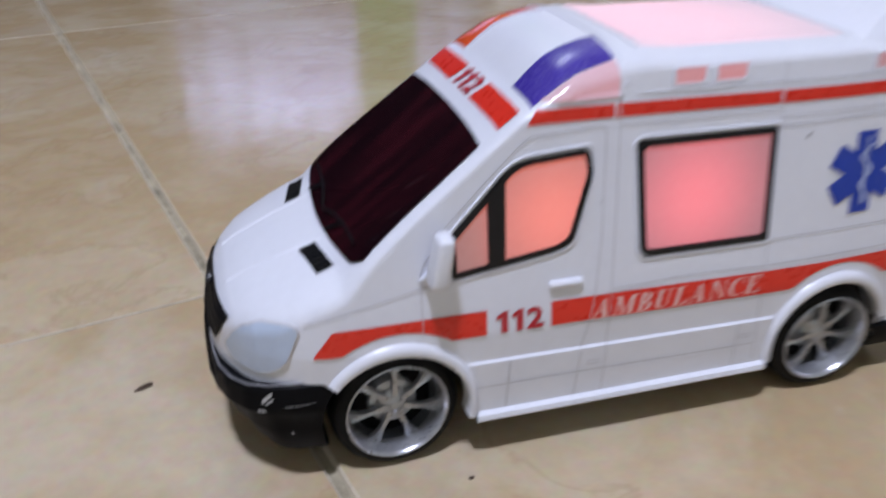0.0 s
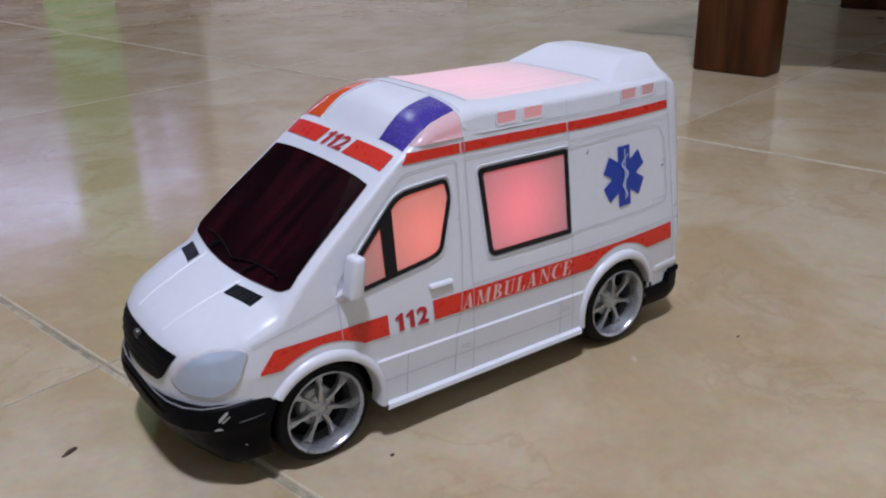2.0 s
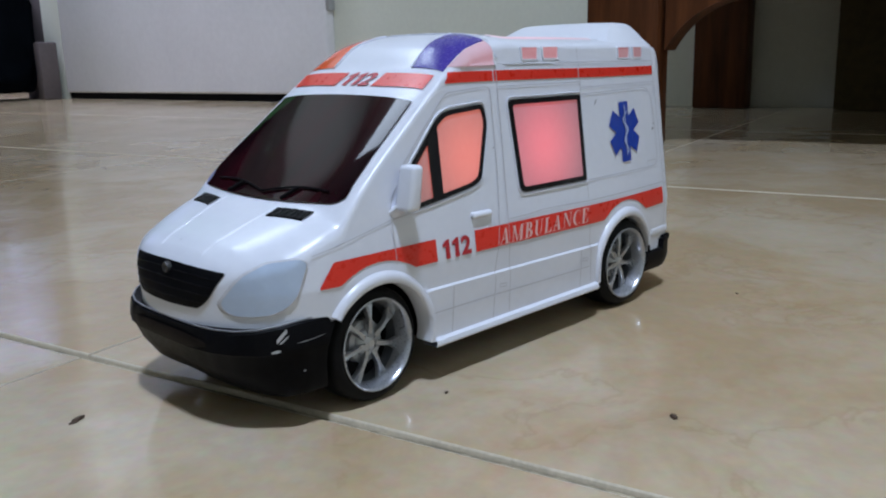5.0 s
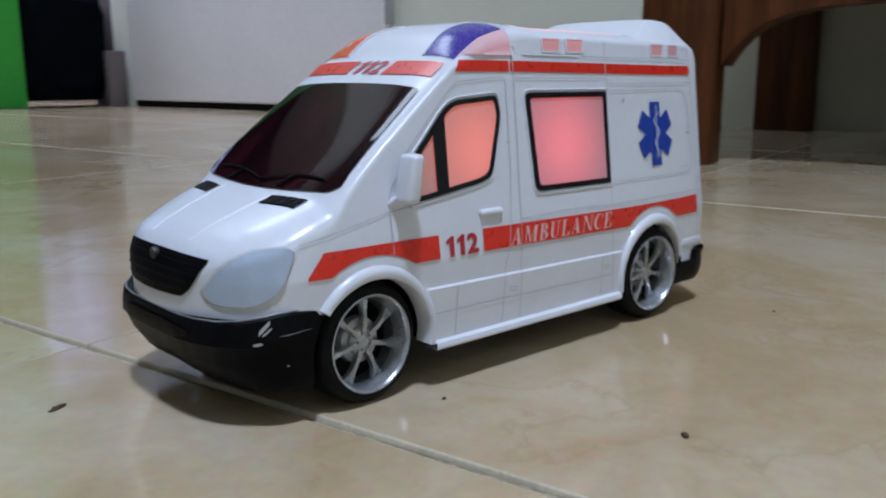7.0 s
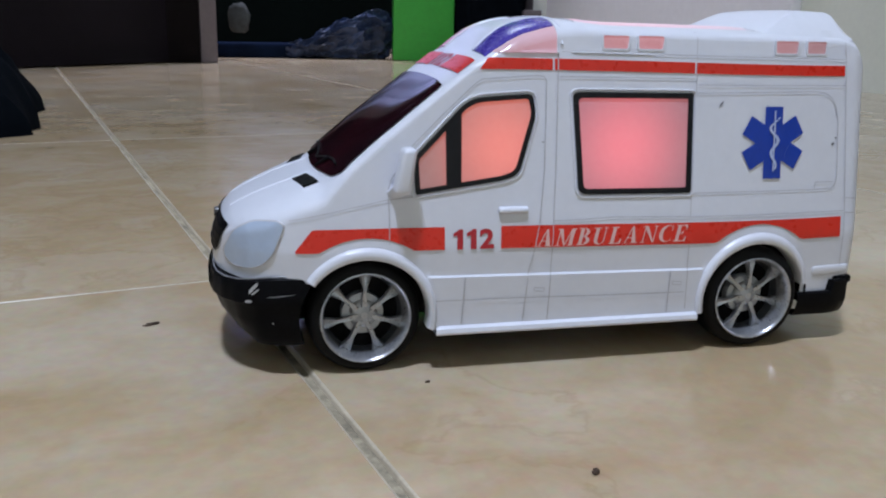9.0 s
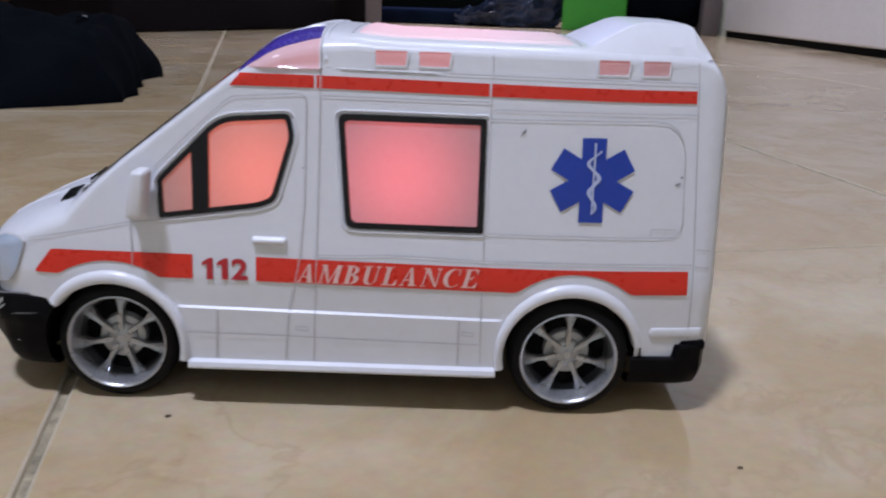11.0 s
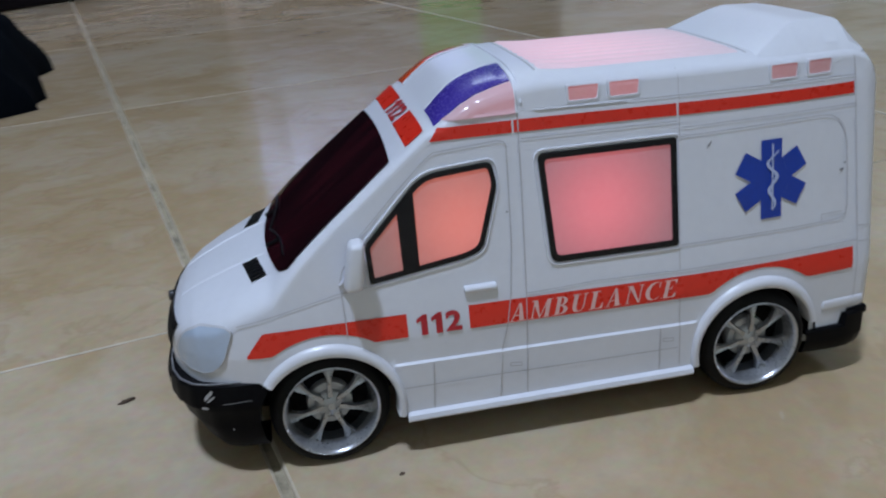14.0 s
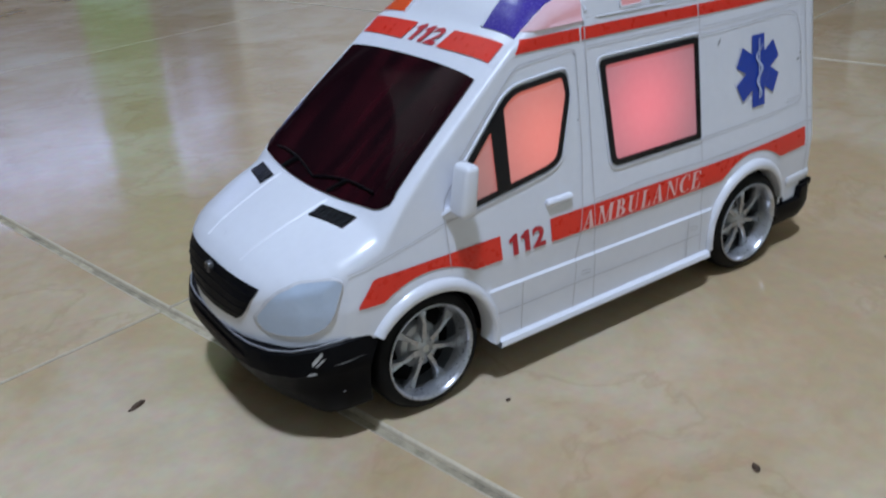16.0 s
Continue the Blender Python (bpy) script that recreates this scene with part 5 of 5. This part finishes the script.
# ---- ironing corner: dark clothes, grey fleece, iron ----
EDGE = [(-0.45, -0.26), (0.0, -0.310), (0.26, -0.350), (0.43, -0.399), (0.58, -0.430), (0.66, -0.424), (0.72, -0.345), (0.775, -0.285), (0.90, -0.303), (1.00, -0.332), (1.08, -0.335), (1.18, -0.385), (1.28, -0.470)]


def heap(x, y, e):
    back = smoothstep(0.06, 0.50, curve_at(EDGE, y) - x)
    h = 0.016 + smoothstep(0.66, 0.88, y) * (0.072 - 0.034 * smoothstep(0.85, 1.25, y) + 0.085 * back * (1 - smoothstep(0.78, 1.08, y)))
    e = max(0.0, e)
    z = h * e ** 0.5 * (1 + (0.15 + 0.18 * smoothstep(0.6, 0.8, y)) * noise.fractal(Vector((x * 7, y * 7, 2.0)), 0.9, 2.0, 3))
    fold = 1 - abs(noise.noise(Vector((x * 7 + y * 9, y * 5 - x * 3, 7.0))))
    return max(0.0004, z + e * (0.006 * noise.noise(Vector((x * 40, y * 25, 0))) + 0.017 * fold ** 4 * smoothstep(0.66, 0.85, y)))


def cloth(name, material, y0, y1, n, label, category):
    bm = bmesh.new()
    rows = []
    for i in range(n + 1):
        y = y0 + (y1 - y0) * i / n
        xe = curve_at(EDGE, y) + (0.003 + 0.009 * smoothstep(0.55, 0.75, y)) * noise.noise(Vector((y * 22, 1.3, 0))) + (0.001 + 0.006 * smoothstep(0.55, 0.75, y)) * noise.noise(Vector((y * 70, 4.3, 0)))
        row = []
        for j in range(81):
            v = (j / 80) ** 1.4
            x = xe - 1.05 * v
            low = 0.0 if i in (0, n) else 1.0
            row.append(Vector((x, y, max(0.0004, low * heap(x, y, min(1, v * 26, (1.28 - y) * 9, (y + 0.45) * 9))))))
        rows.append(row)
    grid(bm, rows)
    return tagged(part(name, bm, material, None, label), category=category)


cloth("black_blanket", BLANKET, -0.45, 0.69, 70, "black folded blanket lying flat under the grey fleece", "blanket")
clothes = cloth("dark_clothes", NAVY, 0.66, 1.28, 60, "crumpled heap of dark navy clothes beside the blanket", "clothes")
bm = bmesh.new()
rows = []
for i in range(6):
    t = i / 5
    x, y = -0.395 + 0.018 * t, 0.930 - 0.008 * t
    rows.append([Vector((x, y + w, heap(x, y, 1) + 0.004 + 0.003 * math.sin(3 * t))) for w in (-0.006, 0.0, 0.006)])
grid(bm, rows)
part("tag", bm, surface("pale_cloth_tag", (0.12, 0.12, 0.12), 0.8, vary=0.2, scale=90), clothes, "small pale cloth tag")

random.seed(11)
SHEET = [(-0.30, -0.320), (0.10, -0.358), (0.27, -0.386), (0.43, -0.402), (0.54, -0.396), (0.600, -0.412), (0.650, -0.480), (0.700, -0.580), (0.745, -0.680), (0.780, -0.900)]
bm = bmesh.new()
rows = []
for i in range(91):
    y = -0.30 + 1.08 * i / 90
    xe = curve_at(SHEET, y) + 0.010 * noise.noise(Vector((y * 28, 0, 0))) + 0.004 * noise.noise(Vector((y * 75, 3, 0)))
    row = []
    for j in range(51):
        v = (j / 50) ** 1.3
        x = xe - 0.95 * v
        e = min(1, v * 24, (0.78 - y) * 12)
        row.append(Vector((x, y, 0.020 + 0.020 * max(0, e) ** 0.5 + 0.009 * noise.fractal(Vector((x * 22, y * 22, 3)), 0.9, 2.1, 4))))
    rows.append(row)
grid(bm, rows)
base_faces = list(bm.faces)
bmesh.ops.solidify(bm, geom=base_faces, thickness=0.008)
for k in range(9000):
    i, j = random.randrange(91), random.randrange(51)
    if k < 1500:
        j = random.choice((0, 0, 1, 1, 2))
    p = rows[i][j]
    a = random.random() * 6.28
    l = 0.002 + 0.0035 * random.random()
    up = 0.0008 + 0.002 * random.random()
    q = p + Vector((math.cos(a) * l, math.sin(a) * l, up - (0.006 if j < 2 else 0)))
    s = Vector((-math.sin(a), math.cos(a), 0)) * 0.0006
    bm.faces.new([bm.verts.new(c) for c in (p - s, p + s, q)])
fl = part("grey_fleece", bm, FLEECE, None, "fluffy grey fleece spread over the dark clothes")
tagged(fl, category="blanket")

iron = empty("clothes_iron", (-0.66, 0.62, 0.034), label="purple and white clothes iron resting on the grey fleece", category="iron")
IR = Matrix.Translation((-0.550, 0.642, 0.030)) @ Matrix.Rotation(radians(7), 4, "Z")


def iron_half(t):
    """Half width of the iron, t from its tip (0) to its heel (1)."""
    return 0.055 * (1 - (1 - t) ** 2.2) ** 0.75 if t > 0 else 0.0


for nm, z0, z1, sc, mat, lab in (("soleplate", 0.0, 0.008, 1.0, STEEL, "metal soleplate"), ("skirt", 0.008, 0.022, 0.99, PALE_PURPLE, "pale purple skirt"), ("tank", 0.022, 0.118, 0.93, PURPLE, "translucent purple water tank")):
    bm = bmesh.new()
    rows = []
    for i in range(25):
        t = i / 24
        w = iron_half(t) * sc
        x = -0.25 * t - (0.004 if sc < 0.95 else 0)
        top = z1 if nm != "tank" else z0 + 0.004 + (z1 - z0) * min(1, t * 1.5) ** 0.8
        rows.append([IR @ Vector((x, d, z)) for d, z in ((0, z0), (-w, z0), (-w * 0.97, z0 + (top - z0) * 0.5), (-w * (0.6 if nm == "tank" else 0.93), top), (0, top + (0.003 if nm == "tank" else 0)), (w * (0.6 if nm == "tank" else 0.93), top), (w * 0.97, z0 + (top - z0) * 0.5), (w, z0), (0, z0))])
    vs = grid(bm, rows)
    bm.faces.new(vs[-1][:-1])
    part(nm, bm, mat, iron, lab)
for d in (-1, 1):
    bm = bmesh.new()
    tube(bm, [IR @ Vector((-0.25 * t - 0.004, d * iron_half(t) * 0.56, 0.028 + 0.094 * min(1, t * 1.5) ** 0.8)) for t in [0.02 + 0.9 * k / 14 for k in range(15)]], 0.0095, 10)
    part("trim", bm, PALE_PLASTIC, iron, "pale edge trim")
bm = bmesh.new()
tube(bm, [IR @ Vector(p) for p in ((-0.120, 0, 0.100), (-0.112, 0, 0.125), (-0.112, 0, 0.142), (-0.122, 0, 0.156), (-0.142, 0, 0.164), (-0.175, 0, 0.166), (-0.210, 0, 0.160), (-0.232, 0, 0.146), (-0.240, 0, 0.125), (-0.240, 0, 0.090))], 0.012, 14)
part("handle", bm, PALE_PLASTIC, iron, "pale curved handle")
bm = bmesh.new()
knots = [Vector(p) for p in ((-0.740, 0.615, 0.170), (-0.660, 0.585, 0.178), (-0.614, 0.566, 0.178), (-0.576, 0.560, 0.162), (-0.562, 0.554, 0.138), (-0.564, 0.543, 0.108), (-0.568, 0.536, 0.082), (-0.590, 0.526, 0.066), (-0.600, 0.516, 0.062), (-0.585, 0.508, 0.060), (-0.555, 0.500, 0.050), (-0.527, 0.488, 0.037), (-0.500, 0.470, 0.034))]
pts = []
for i in range(1, len(knots) - 2):
    a, b, c, e = knots[i - 1:i + 3]
    for k in range(6):
        t = k / 6
        pts.append(0.5 * (2 * b + (c - a) * t + (2 * a - 5 * b + 4 * c - e) * t * t + (3 * b - a - 3 * c + e) * t ** 3))
tube(bm, pts, 0.0048, 8)
part("cable", bm, CABLE, iron, "pale looped power cable")
